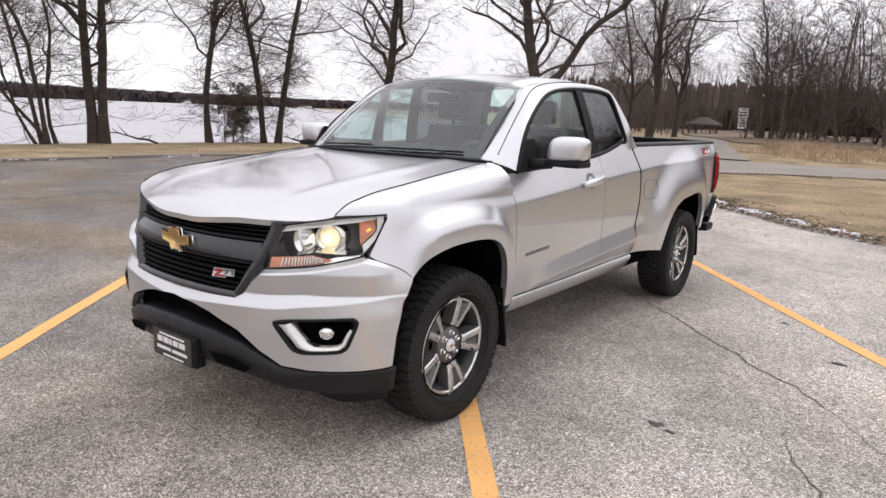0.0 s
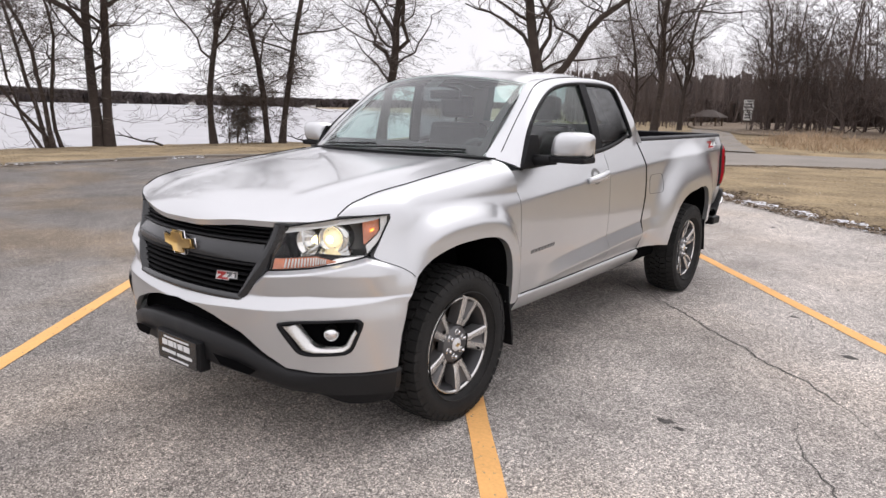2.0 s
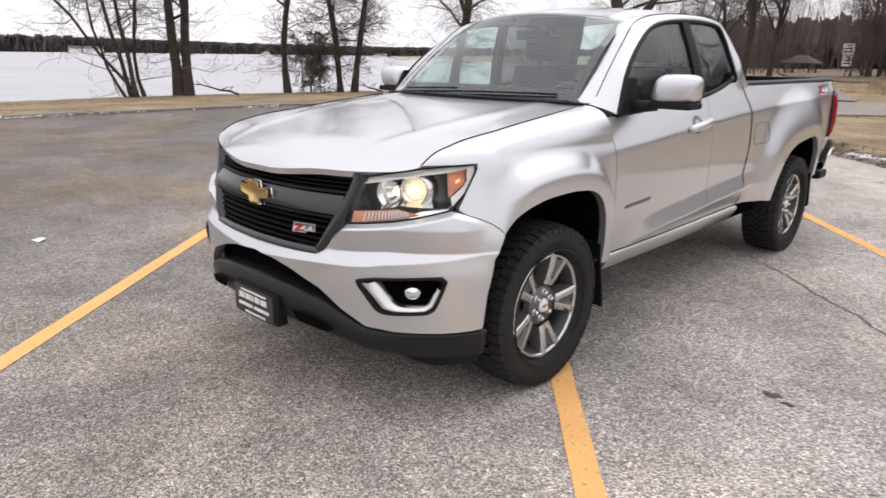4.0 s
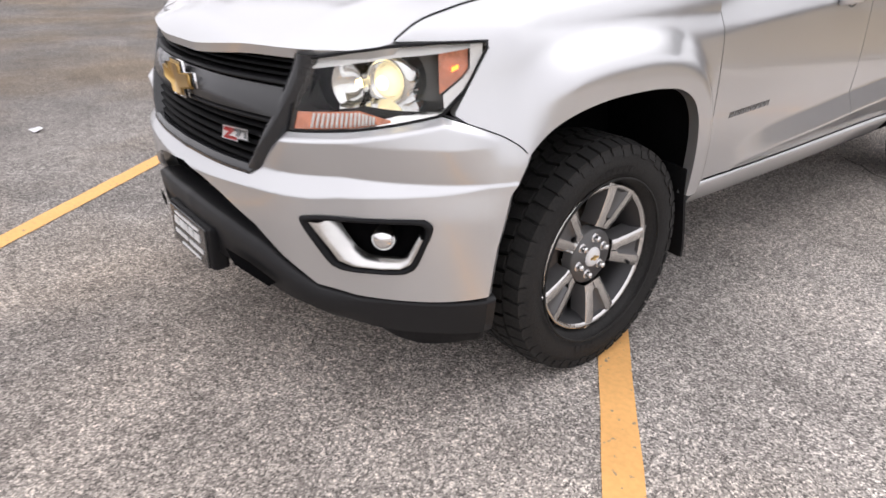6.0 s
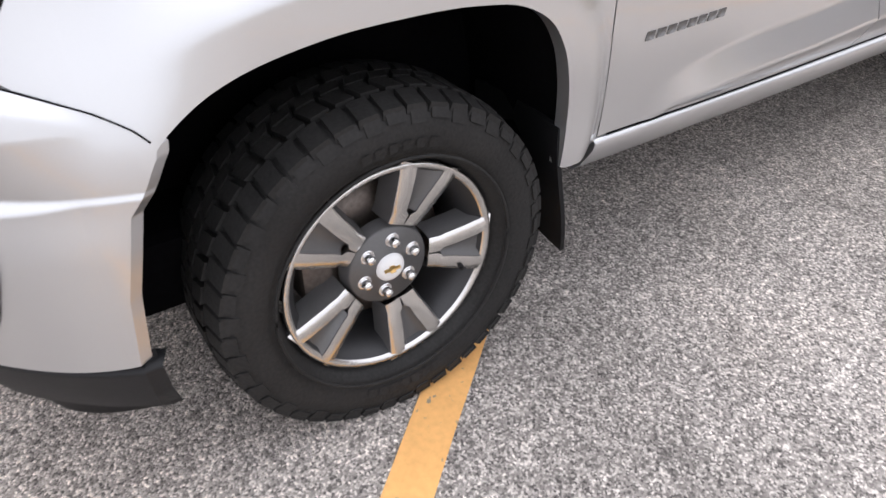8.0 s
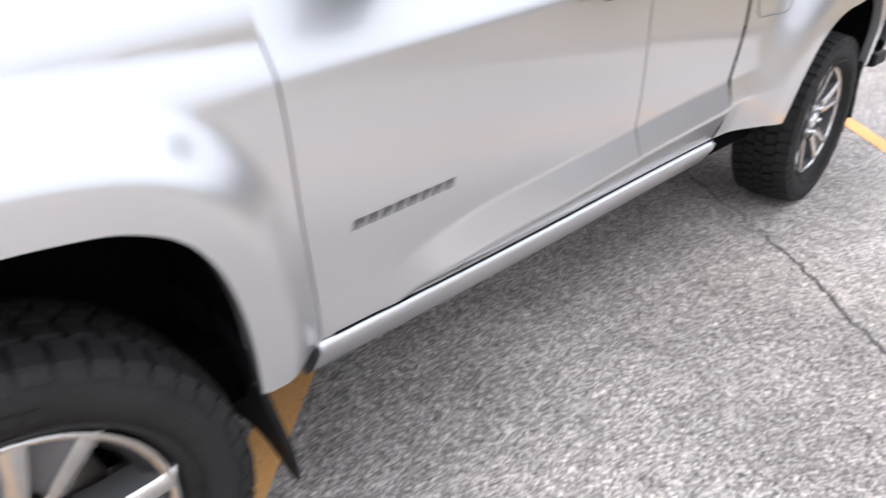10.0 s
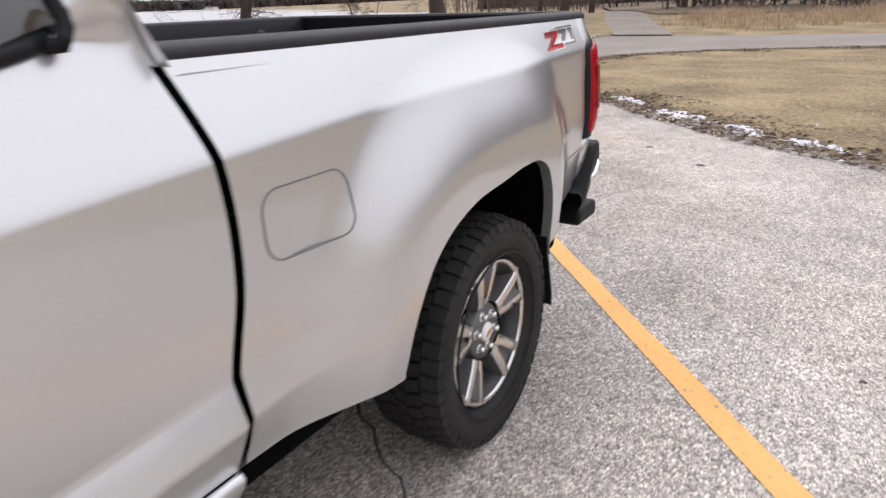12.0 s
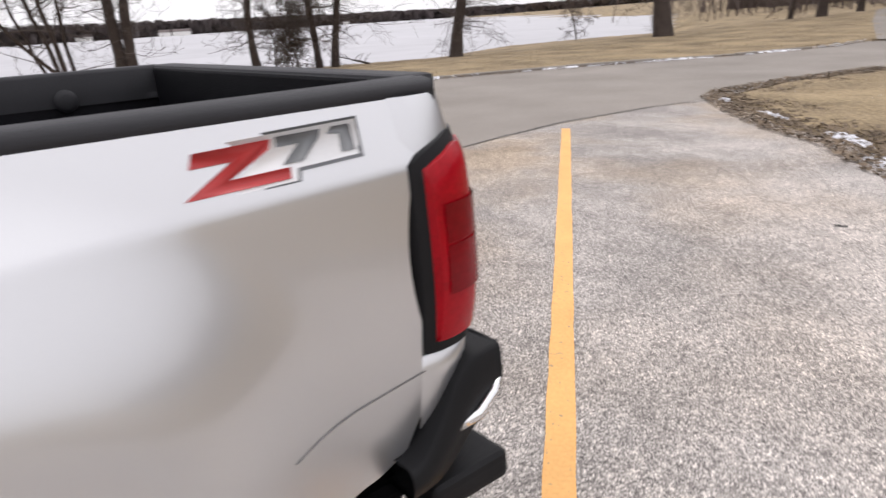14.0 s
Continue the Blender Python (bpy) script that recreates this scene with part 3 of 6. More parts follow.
def hood_z(x, y):
    mid = crom([-.92, -.90, -.87, -.78, -.5, -.2, .2, .40], [.99, 1.018, 1.05, 1.088, 1.142, 1.19, 1.24, 1.262], y)
    w = 1 - np.clip(np.abs(x) / seam_x(y), 0, 1) ** 2
    rib = .012 * np.exp(-((np.abs(x) - .47 - .05 * smooth(-.8, .3, y)) / .05) ** 2) * smooth(-.85, -.5, y)
    return seam_z(y) * (1 - w) + mid * w + rib * w


P = np.zeros((65, 40, 3))
for i, u in enumerate(np.linspace(-1, 1, 65)):
    for j, v in enumerate(np.linspace(0, 1, 40) ** 1.3):
        x0 = u * .737
        y = hood_front(x0) + (wind_base(u * .64) - .05 - hood_front(x0)) * v
        x = u * (float(seam_x(y)) - .004)
        P[i, j] = (x, y, hood_z(x, y))
part("hood", joined("hood", [sheet(P, (0, .01, -.025))]), PAINT, truck)
both("hood_seam", joined("seam", [tube([(float(seam_x(y)) - .002, y, float(seam_z(y)) + .0005) for y in np.linspace(-.655, .42, 40)], .0032, 5)]), VOID, truck)
# cowl strip below the windscreen
P = np.array([[(u * .70, wind_base(u * .64) - .05 + .075 * v, 1.252 - .004 * v + .012 * (1 - u * u)) for v in np.linspace(0, 1, 4)] for u in np.linspace(-1, 1, 24)])
part("cowl", joined("cowl", [sheet(P, (0, 0, -.04))]), BLACK, truck)

# bumper: silver cover with lamp holes
TOPZ = ([0, 1, 1.55, 2.0, 3, 4, 5, 6.5, 8, 9], [.692, .70, .724, .832, .850, .872, .898, .846, .778, .73])
LOWZ = ([0, .6, 1.0, 1.6, 2.0, 2.5, 3.2, 5, 8, 9], [.650, .640, .620, .565, .495, .432, .418, .418, .428, .435])
FOG = [(2.38, .622), (2.75, .633), (4.58, .645), (4.74, .625), (4.42, .522), (4.2, .505), (3.05, .497), (2.80, .51)]


def bumper_off(s, z):
    edge = np.interp(s, [0, 1.6, 3, 9], [.690, .722, .738, .730])
    top = np.interp(s, *TOPZ)
    brow = .030 * np.clip((z - edge) / .09, 0, 1) * smooth(0, .024, top + .004 - z) * smooth(1.6, 2.1, s) * (1 - smooth(5.0, 6.6, s))
    wide = .006 + .044 * (1 - np.clip((s - 2.5) / 3.6, 0, 1))
    return .034 * np.clip((edge - z) / wide, 0, 1) * (wide / .05) * (1 - .5 * smooth(.0, .25, (.62 - z))) + .012 * smooth(.0, .10, edge - z) * smooth(2.5, 6.1, s) * (1 - smooth(6.1, 7.5, s)) + brow


def inside(poly, x, y):
    hit = False
    for (x0, y0), (x1, y1) in zip(poly, poly[1:] + poly[:1]):
        if (y0 > y) != (y1 > y) and x < (x1 - x0) * (y - y0) / (y1 - y0) + x0:
            hit = not hit
    return hit


NS, NZ = 150, 110
S = np.zeros((NS, NZ))
Z = np.zeros((NS, NZ))
for i, u in enumerate(np.linspace(0, 1, NS)):
    s0 = u * 7.62
    z = np.interp(s0, *LOWZ) + (np.interp(s0, *TOPZ) - np.interp(s0, *LOWZ)) * np.linspace(0, 1, NZ)
    S[i], Z[i] = s0 - u ** 4 * np.interp(z, [.40, .56, .70, .78], [1.45, 1.25, .85, .0]), z
P = nose(S, Z, bumper_off(S, Z))
cx, cy = sum(a for a, b in FOG) / len(FOG), sum(b for a, b in FOG) / len(FOG)
big = [(cx + (a - cx) * 1.03, cy + (b - cy) * 1.06) for a, b in FOG]
hole = np.array([[inside(big, S[i, j], Z[i, j]) for j in range(NZ - 1)] for i in range(NS - 1)])
half = sheet(P, (-.012, .02, 0), hole)
Q = P.copy()
Q[..., 0] *= -1
me = joined("bumper", [half, sheet(Q[::-1], (.012, .02, 0), hole[::-1])])
bumper = part("front_bumper_cover", me, PAINT, truck)


def on_nose(s, z, off=0.0):
    return nose(s, z, bumper_off(np.asarray(s, float), np.asarray(z, float)) + off)


def outline(poly, n=8):
    """Points along a polygon with rounded corners."""
    out = []
    k = len(poly)
    for i in range(k):
        a, b, c = (np.array(poly[j % k]) for j in (i - 1, i, i + 1))
        p, q = b + (a - b) * .28, b + (c - b) * .28
        out += [tuple((1 - t) ** 2 * p + 2 * t * (1 - t) * b + t * t * q) for t in np.linspace(0, 1, n)]
    return out


both("bumper_seam", joined("seam", [tube([tuple(nose(s, np.interp(s, *TOPZ) + .001, .0015)) for s in np.linspace(5.0, 7.5, 24)], .0014, 5)]), VOID, bumper)
# fog lamp niches
rim = outline(FOG)
A = np.array(rim)
mid = A.mean(0)
grow = lambda f: mid + (A - mid) * f
rows = [(1.09, .004), (1.05, .012), (.99, .010), (.955, -.012), (.90, -.075)]
P = np.array([on_nose(grow(f)[:, 0], mid[1] + (A[:, 1] - mid[1]) * (f if f < 1 else 1 + (f - 1) * 1.5), o) for f, o in rows])
P = np.concatenate([P, P[:, :1]], 1)
bezels = both("fog_lamp_bezel", joined("bezel", [sheet(P)]), BLACK, bumper, "black fog lamp surround")
inner = np.array([on_nose(grow(.91)[:, 0], grow(.91)[:, 1], -.07)])[0]
both("fog_niche", mesh_of("niche", [tuple(inner.mean(0))] + [tuple(p) for p in inner], [(0, 1 + i, 1 + (i + 1) % len(inner)) for i in range(len(inner))]), VOID, bumper)
# bright L-shaped garnish
gar = [((2.46, .618), (2.80, .618)), ((2.60, .585), (2.93, .585)), ((2.76, .55), (3.08, .552)), ((2.90, .517), (3.25, .532)), ((3.2, .505), (3.45, .526)), ((3.8, .507), (3.8, .524)), ((4.2, .512), (4.18, .526)), ((4.40, .53), (4.28, .535)), ((4.62, .60), (4.52, .60))]
P = np.array([[on_nose(a[0], a[1], .003), on_nose(a[0] * .6 + b[0] * .4, a[1] * .6 + b[1] * .4, .004), on_nose(b[0], b[1], -.045)] for a, b in gar])
both("fog_lamp_garnish", joined("garnish", [sheet(P.reshape(len(gar), 3, 3))]), MACHINED, bumper, "bright chrome L-shaped garnish")
c = on_nose(3.8, .582, -.05)
d = (on_nose(3.8, .582, .05) - c)
d = Vector(d).normalized()
q = d.to_track_quat("X", "Z").to_matrix().to_4x4()
v, f = lathe([(.0001, .042), (.015, .040), (.027, .032), (.034, .018), (.037, .0), (.04, -.03)], 28)
me = mesh_of("fog", v, f)
me.transform(Matrix.Translation(c) @ q)
both("fog_lamp", me, CHROME, bumper, "round clear fog lamp with bright reflector")

# grille: frame, bars, slats, emblem
GW = [(.70, .385), (.76, .43), (.85, .475), (.95, .515), (1.015, .535)]


def grille_w(z):
    return np.interp(z, [g[0] for g in GW], [g[1] for g in GW])


def front_y(x, z):
    x, z = abs(x), z
    q = np.linspace(0, 4, 50)
    p = nose(q, np.full(50, z))
    return float(np.interp(x, p[:, 0], p[:, 1]))


def cross_bar(z0, z1, off0, off1, mat, name, label="", width=1.0, nrow=5, bow=0.0):
    P = []
    for u in np.linspace(-1, 1, 36):
        col = []
        for v in np.linspace(0, 1, nrow):
            z = z0 + (z1 - z0) * v - bow * (1 - u * u)
            x = u * grille_w(z) * width
            col.append((x, front_y(x, z) - (off0 + (off1 - off0) * v) - .008 * math.sin(math.pi * v), z))
        P.append(col)
    return part(name, joined(name, [sheet(np.array(P), (0, .04, 0))]), mat, grille, label)


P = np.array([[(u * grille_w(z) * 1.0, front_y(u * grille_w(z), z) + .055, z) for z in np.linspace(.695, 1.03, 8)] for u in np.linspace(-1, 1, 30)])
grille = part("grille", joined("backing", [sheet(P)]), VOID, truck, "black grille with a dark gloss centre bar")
cross_bar(.862, .935, .012, -.004, GLOSSB, "centre_bar", "dark gloss centre bar")
cross_bar(.842, .858, .0, .0, BLACK, "lower_trim_bar")
cross_bar(.940, .952, .0, .0, BLACK, "upper_trim_bar")
for i in range(4):
    cross_bar(.960 + .017 * i, .967 + .017 * i, -.014, -.024, SLATB, "grille_slat", width=.98, nrow=3)
for i in range(5):
    cross_bar(.725 + .024 * i, .735 + .024 * i, -.012, -.025, SLATB, "grille_slat", width=.98, nrow=3)
cross_bar(.695, .722, .014, .004, GLOSSB, "grille_lower_frame", bow=.004)
for sx in (1, -1):
    P = []
    for z in np.linspace(.698, 1.022, 24):
        w = grille_w(z)
        P.append([(sx * (w + dx), front_y(w + dx, z) - o, z) for dx, o in ((-.045, -.03), (-.03, .008), (-.01, .014), (.012, .008), (.022, -.01))])
    part("grille_side_frame", joined("frame", [sheet(np.array(P))]), GLOSSB, grille)
# emblem, drawn as a plain gold cross shape with a bright rim
for name, mat, grow_by, y0, dep in (("emblem_rim", CHROME, 1.16, -.912, -.012), ("emblem", GOLD, 1.0, -.924, -.008)):
    cross = [(.92 * a, .92 * b) for a, b in [(-.105, -.014), (-.04, -.024), (-.034, -.048), (.052, -.048), (.046, -.024), (.112, -.014), (.104, .024), (.04, .016), (.034, .044), (-.05, .044), (-.044, .016), (-.112, .026)]]
    part(name, joined(name, [slab([(x * grow_by, .90 + z * (grow_by if grow_by == 1 else 1.22)) for x, z in cross], dep, lambda u, v, w, y0=y0: (u, y0 + w + .35 * u * u, v))]), mat, grille, "gold emblem with bright rim" if mat is GOLD else "")


def badge(place, size, parent, name, label):
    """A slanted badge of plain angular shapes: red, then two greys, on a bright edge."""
    shapes = [(GREYB, [(-.045, -.10), (-.02, .14), (.07, 1.08), (1.035, 1.08), (1.01, .14), (.635, .12), (.62, -.10)], .0004), (WHITEB, [(-.02, -.06), (.0, .16), (.09, 1.02), (1.02, 1.02), (1.0, .42), (.985, .36), (.985, .22), (.62, .20), (.60, -.06)], .0008),
              (REDB, [(.04, .02), (.30, .62), (.10, .62), (.13, .92), (.52, .92), (.50, .72), (.27, .26), (.58, .26), (.57, .02)], .0022),
              (GREYB, [(.55, .94), (.80, .94), (.78, .76), (.66, .34), (.55, .34), (.66, .72), (.54, .72)], .0022),
              (GREYB, [(.83, .80), (.87, .94), (.975, .94), (.965, .34), (.885, .34), (.90, .76)], .0022)]
    holder = None
    for mat, pts, h in shapes:
        ob = part(name if holder is None else "badge_shape", joined(name, [slab(pts, h, lambda u, v, w: place(u * size[0], v * size[1], w))]), mat, holder or parent, label if holder is None else "")
        holder = holder or ob


badge(lambda u, v, w: (.235 + u, front_y(.235 + u, .78) + .006 - w - .004, .768 + v + .05 * u), (.125, .036), grille, "grille_badge", "small red and grey slanted badge")

# headlamps
HB = ([2.0, 3, 4, 5, 5.5, 6.0], [.834, .852, .874, .900, .955, 1.052])
HT = ([2.0, 3, 4, 5, 6.0], [1.008, 1.035, 1.054, 1.062, 1.064])


def lamp_patch(s0, s1, a, b, off, ns=40, nz=12, o2=None):
    P = np.zeros((ns, nz, 3))
    for i, s in enumerate(np.linspace(s0, s1, ns)):
        lo, hi = np.interp(s, *HB), np.interp(s, *HT)
        v = np.linspace(a(s) if callable(a) else a, b(s) if callable(b) else b, nz)
        oo = off if o2 is None else np.linspace(off, o2, nz)
        P[i] = nose(np.full(nz, s), lo + (hi - lo) * v, oo)
    return P


back = lamp_patch(2.03, 5.96, 0, 1, -.085)
front = lamp_patch(2.03, 5.96, 0, 1, -.002)
walls = [np.stack([back[:, j], front[:, j]], 1) for j in (0, -1)] + [np.stack([back[i], front[i]], 1) for i in (0, -1)]
heads = both("headlight", joined("housing", [sheet(back)] + [sheet(w) for w in walls]), LAMPIN, truck, "projector headlight, lit, with amber signal strip")
for k, sx in enumerate((1, -1)):
    me = joined("edge", [tube([tuple(nose(s, np.interp(s, *HT) + .002, .0)) for s in np.linspace(2.0, 6.0, 20)] + [tuple(nose(s, np.interp(s, *HB), .0)) for s in np.linspace(6.0, 2.0, 30)], .004, 6, True)])
    part("headlight_gasket", me if sx == 1 else mirrored(me), BLACK, heads[k])
    me = joined("strip", [sheet(lamp_patch(2.12, 5.86, .86, .985, -.004, 44, 4, -.016)), sheet(lamp_patch(5.05, 5.88, .05, .24, -.004, 12, 4, -.016)), sheet(lamp_patch(5.62, 5.90, .05, .95, -.006, 5, 10))])
    part("light_guide", me if sx == 1 else mirrored(me), WHITEB, heads[k], "white light guide strip along the lamp edge")
    me = joined("chin", [sheet(lamp_patch(2.06, 5.1, lambda s: np.interp(s, [2, 3.3, 4.2, 5.1], [.26, .30, .16, .02]), lambda s: np.interp(s, [2, 3.3, 4.2, 5.1], [.34, .36, .27, .12]), -.012, 30, 4, -.05)), sheet(lamp_patch(3.0, 5.1, .0, lambda s: np.interp(s, [3, 4.2, 5.1], [.05, .10, .06]), -.008, 20, 4, -.02))])
    part("chrome_shelf", me if sx == 1 else mirrored(me), CHROME, heads[k])
    me = joined("amber", [sheet(lamp_patch(2.06, 3.95, .02, lambda s: np.interp(s, [2, 3.2, 3.95], [.27, .24, .06]), -.012, 26, 6))])
    signal = part("turn_signal", me if sx == 1 else mirrored(me), AMBER, heads[k], "amber turn signal strip")
    ribs = []
    for s in np.linspace(2.35, 3.55, 15):
        hi = np.interp(s, [2, 3.2, 3.95], [.25, .22, .05])
        ribs.append(tube([tuple(p) for p in lamp_patch(s, s + .01, .04, hi, -.009, 2, 5)[0]], .0035, 5))
    me = joined("ribs", ribs)
    part("signal_ribs", me if sx == 1 else mirrored(me), WHITEB, signal, "pale vertical ribs of the signal reflector")
    me = joined("sidelamp", [sheet(lamp_patch(4.98, 5.62, .28, .84, -.02, 10, 8))])
    part("side_reflector", me if sx == 1 else mirrored(me), AMBER, heads[k], "amber side reflector")
    me = joined("marker", [sheet(lamp_patch(5.25, 5.4, .5, .58, -.014, 4, 3))])
    part("side_marker_bulb", me if sx == 1 else mirrored(me), AMBERON, heads[k])
    c = Vector(nose(4.02, .968, -.098))
    turn = Matrix.Translation(c) @ Vector((.32, -.95, -.02)).to_track_quat("X", "Z").to_matrix().to_4x4()
    for nm, prof, mat in (("projector_ring", [(.038, .050), (.052, .064), (.066, .066), (.074, .045), (.076, .0)], CHROME), ("projector_lens", [(.0001, .080), (.014, .078), (.028, .070), (.036, .058), (.039, .03)], GLOW), ("projector_bulb", [(.0001, .090), (.009, .088), (.016, .082), (.019, .07)], WARM)):
        v, f = lathe(prof, 32)
        me = mesh_of(nm, v, f)
        me.transform(turn)
        part(nm, me if sx == 1 else mirrored(me), mat, heads[k], "lit warm projector lens" if nm == "projector_lens" else "")
    # inner reflector bowl with its warm bulb glow
    c = Vector(nose(3.0, .955, -.078))
    turn = Matrix.Translation(c) @ Vector((.2, -.98, 0)).to_track_quat("X", "Z").to_matrix().to_4x4()
    v, f = lathe([(.012, .004), (.03, .014), (.045, .034), (.055, .06), (.058, .06)], 32)
    me = mesh_of("bowl", v, f)
    me.transform(turn)
    part("reflector_bowl", me if sx == 1 else mirrored(me), CHROME, heads[k])
    v, f = lathe([(.0001, .03), (.009, .026), (.012, .012), (.012, .0)], 20)
    me = mesh_of("bulb", v, f)
    me.transform(turn)
    part("running_bulb", me if sx == 1 else mirrored(me), WARM, heads[k])
    me = joined("cover", [sheet(lamp_patch(2.03, 5.97, .0, 1.0, .001, 40, 10))])
    ob = part("lens_cover", me if sx == 1 else mirrored(me), LENS, heads[k])
    ob.visible_shadow = False

# lower fascia: dark intake, black valance bar, air dam
def fascia(rows, ns=70, s1=6.2):
    P = np.zeros((2 * ns - 1, len(rows), 3))
    for i, u in enumerate(np.linspace(-1, 1, 2 * ns - 1)):
        for j, (zf, of) in enumerate(rows):
            s = abs(u) * s1
            p = nose(s, zf(s), of(s))
            P[i, j] = (p[0] * (1 if u >= 0 else -1), p[1], p[2])
    return P


low = lambda s: np.interp(s, *LOWZ)
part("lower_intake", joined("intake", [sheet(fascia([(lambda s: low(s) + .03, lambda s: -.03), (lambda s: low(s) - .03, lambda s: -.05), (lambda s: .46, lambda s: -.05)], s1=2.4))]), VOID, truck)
bar_top = lambda s: np.interp(s, [0, 1.0, 1.6, 2.0, 2.5, 3.2, 6.5], [.548, .536, .510, .470, .425, .408, .410])
valance = part("lower_valance", joined("valance", [sheet(fascia([(bar_top, lambda s: -.03), (bar_top, lambda s: .01), (lambda s: bar_top(s) - .012, lambda s: .028 - .02 * smooth(2, 4, s)), (lambda s: np.interp(s, [0, 1.5, 2.5, 6.5], [.40, .39, .35, .34]), lambda s: .018 - .02 * smooth(2, 4, s)), (lambda s: np.interp(s, [0, 1.5, 2.5, 6.5], [.36, .345, .31, .30]), lambda s: -.035 + .02 * smooth(2, 4, s))]), (0, .03, 0))]), VALANCE, truck, "black plastic lower bumper valance")
dam_in = lambda s: -.085 + .065 * smooth(2.2, 4.6, s)
part("air_dam", joined("dam", [sheet(fascia([(lambda s: np.interp(s, [0, 1.5, 2.5, 6.5], [.365, .355, .43, .435]), lambda s: dam_in(s) + .012), (lambda s: np.interp(s, [0, 2.5, 6.5], [.32, .34, .345]), dam_in), (lambda s: np.interp(s, [0, 1.1, 3.5, 4.5, 6.5], [.335, .325, .280, .260, .246]), lambda s: dam_in(s) - .012 - .03 * smooth(4.5, 6.2, s)), (lambda s: np.interp(s, [0, 1.1, 3.5, 4.5, 6.5], [.330, .320, .274, .254, .240]), lambda s: dam_in(s) - .022 - .03 * smooth(4.5, 6.2, s))]), (0, .02, 0))]), BLACK, valance, "black rubber air dam")
for sx in (1, -1):
    v = [on_nose(s, z, .004) for s, z in ((1.0, .445), (1.5, .437), (1.9, .41), (1.75, .385), (1.15, .40))]
    part("tow_hook_opening", mesh_of("hook", [(sx * p[0], p[1] - .015, p[2]) for p in v], [tuple(range(5))]), VOID, valance)
# dealer plate with writing as plain bars
holder = part("plate_holder", cuboid((-.175, -.955, .335), (.175, -.90, .475), .012), BLACK, truck, "black plate holder")
plate = part("front_plate", cuboid((-.152, -.961, .338), (.152, -.953, .468), .004), GLOSSB, holder, "black dealer plate with white bars of writing")
for x0, x1, z0, z1 in ((-.10, .10, .446, .454), (-.115, -.075, .410, .436), (-.065, -.025, .410, .436), (-.018, .0, .410, .436), (.012, .05, .410, .436), (.06, .105, .410, .436), (-.12, -.01, .376, .390), (.005, .12, .376, .390), (-.07, .09, .348, .356)):
    part("writing_bar", cuboid((x0, -.9635, z0), (x1, -.9605, z1)), WHITEB, holder)

# greenhouse
APILLAR = [(.645, .515, 1.255), (.643, .66, 1.395), (.638, .80, 1.532), (.628, .945, 1.656), (.64, 1.2, 1.705), (.65, 1.6, 1.722), (.652, 1.92, 1.705), (.662, 2.07, 1.672), (.735, 2.15, 1.55), (.795, 2.21, 1.41), (.822, 2.262, 1.29)]
WINDOW = [(.828, .60, 1.195), (.795, .71, 1.385), (.768, .85, 1.52), (.748, 1.02, 1.622), (.738, 1.25, 1.664), (.734, 1.6, 1.678), (.737, 1.90, 1.665), (.748, 1.99, 1.615), (.775, 2.065, 1.48), (.796, 2.11, 1.375), (.806, 2.10, 1.335)]


def lean_in(p):
    """The cab narrows and rakes towards the roof."""
    f = max(0, (p[2] - 1.25) / .41)
    return (p[0] - .062 * f, p[1] + .105 * f * (1 - .5 * float(smooth(1.6, 2.2, p[1]))), p[2])


APILLAR, WINDOW = [lean_in(p) for p in APILLAR], [lean_in(p) for p in WINDOW]


def along(pts, n):
    t = np.arange(len(pts), dtype=float)
    a = np.array(pts)
    q = np.linspace(0, len(pts) - 1, n)
    return np.stack([crom(t, a[:, k], q) for k in range(3)], -1)


oa, ia = along(APILLAR, 80), along(WINDOW, 80)
rows = []
for v in np.linspace(0, 1, 9):
    p = oa * (1 - v) + ia * v
    p[:, 0] += .03 * math.sin(math.pi * v) * (1 - smooth(.84, 1.0, np.linspace(0, 1, 80)))
    p[:, 0] += (side(p[:, 1], np.minimum(p[:, 2], 1.36)) - p[:, 0]) * smooth(.88, .99, np.linspace(0, 1, 80))
    p[:, 2] += .012 * math.sin(math.pi * v) * smooth(1.3, 1.6, p[:, 2])
    rows.append(p)
P = np.stack(rows, 1)
both("cab_side_frame", joined("frame", [sheet(P, (-.03, 0, 0))]), PAINT, truck)
both("door_frame_seam", joined("seam", [tube([tuple(p) for p in (P[2:52, 2] + np.array((.001, 0, .0005)))], .0028, 5)]), VOID, truck)
# black window frame ring, glass
sill_line = [(float(side(y, belt(y))) - .004, y, float(belt(y)) + .004) for y in np.linspace(2.10, .60, 40)]
loop = [tuple(p) for p in ia] + sill_line
both("window_surround", joined("surround", [tube([(x - .004, y, z) for x, y, z in loop], .013, 6, True)]), BLACK, truck, "black window surround")
bt = [(float(side(y, belt(y))) + .002, y, float(belt(y)) + .012) for y in np.linspace(.60, 2.10, 40)]
both("belt_moulding", joined("belt", [tube(bt, .014, 8)]), BLACK, truck, "black belt moulding")


def pane(y0, y1, inset=.02):
    """The side glass between two places along the truck."""
    top = lambda y: float(np.interp(y, ia[:72, 1], ia[:72, 2]))
    topx = lambda y: float(np.interp(y, ia[:72, 1], ia[:72, 0]))
    P = []
    for y in np.linspace(y0, y1, 40):
        a = np.array((float(side(y, belt(y))) - .014, y, float(belt(y)) - .0))
        b = np.array((topx(y) - .010, y, top(y)))
        P.append([a + (b - a) * v + np.array((.012 * math.sin(math.pi * v), 0, 0)) for v in np.linspace(0, 1, 10)])
    return np.array(P)


def see_through(name, me, mat, label=""):
    for ob in both(name, me, mat, truck, label):
        ob.visible_shadow = False


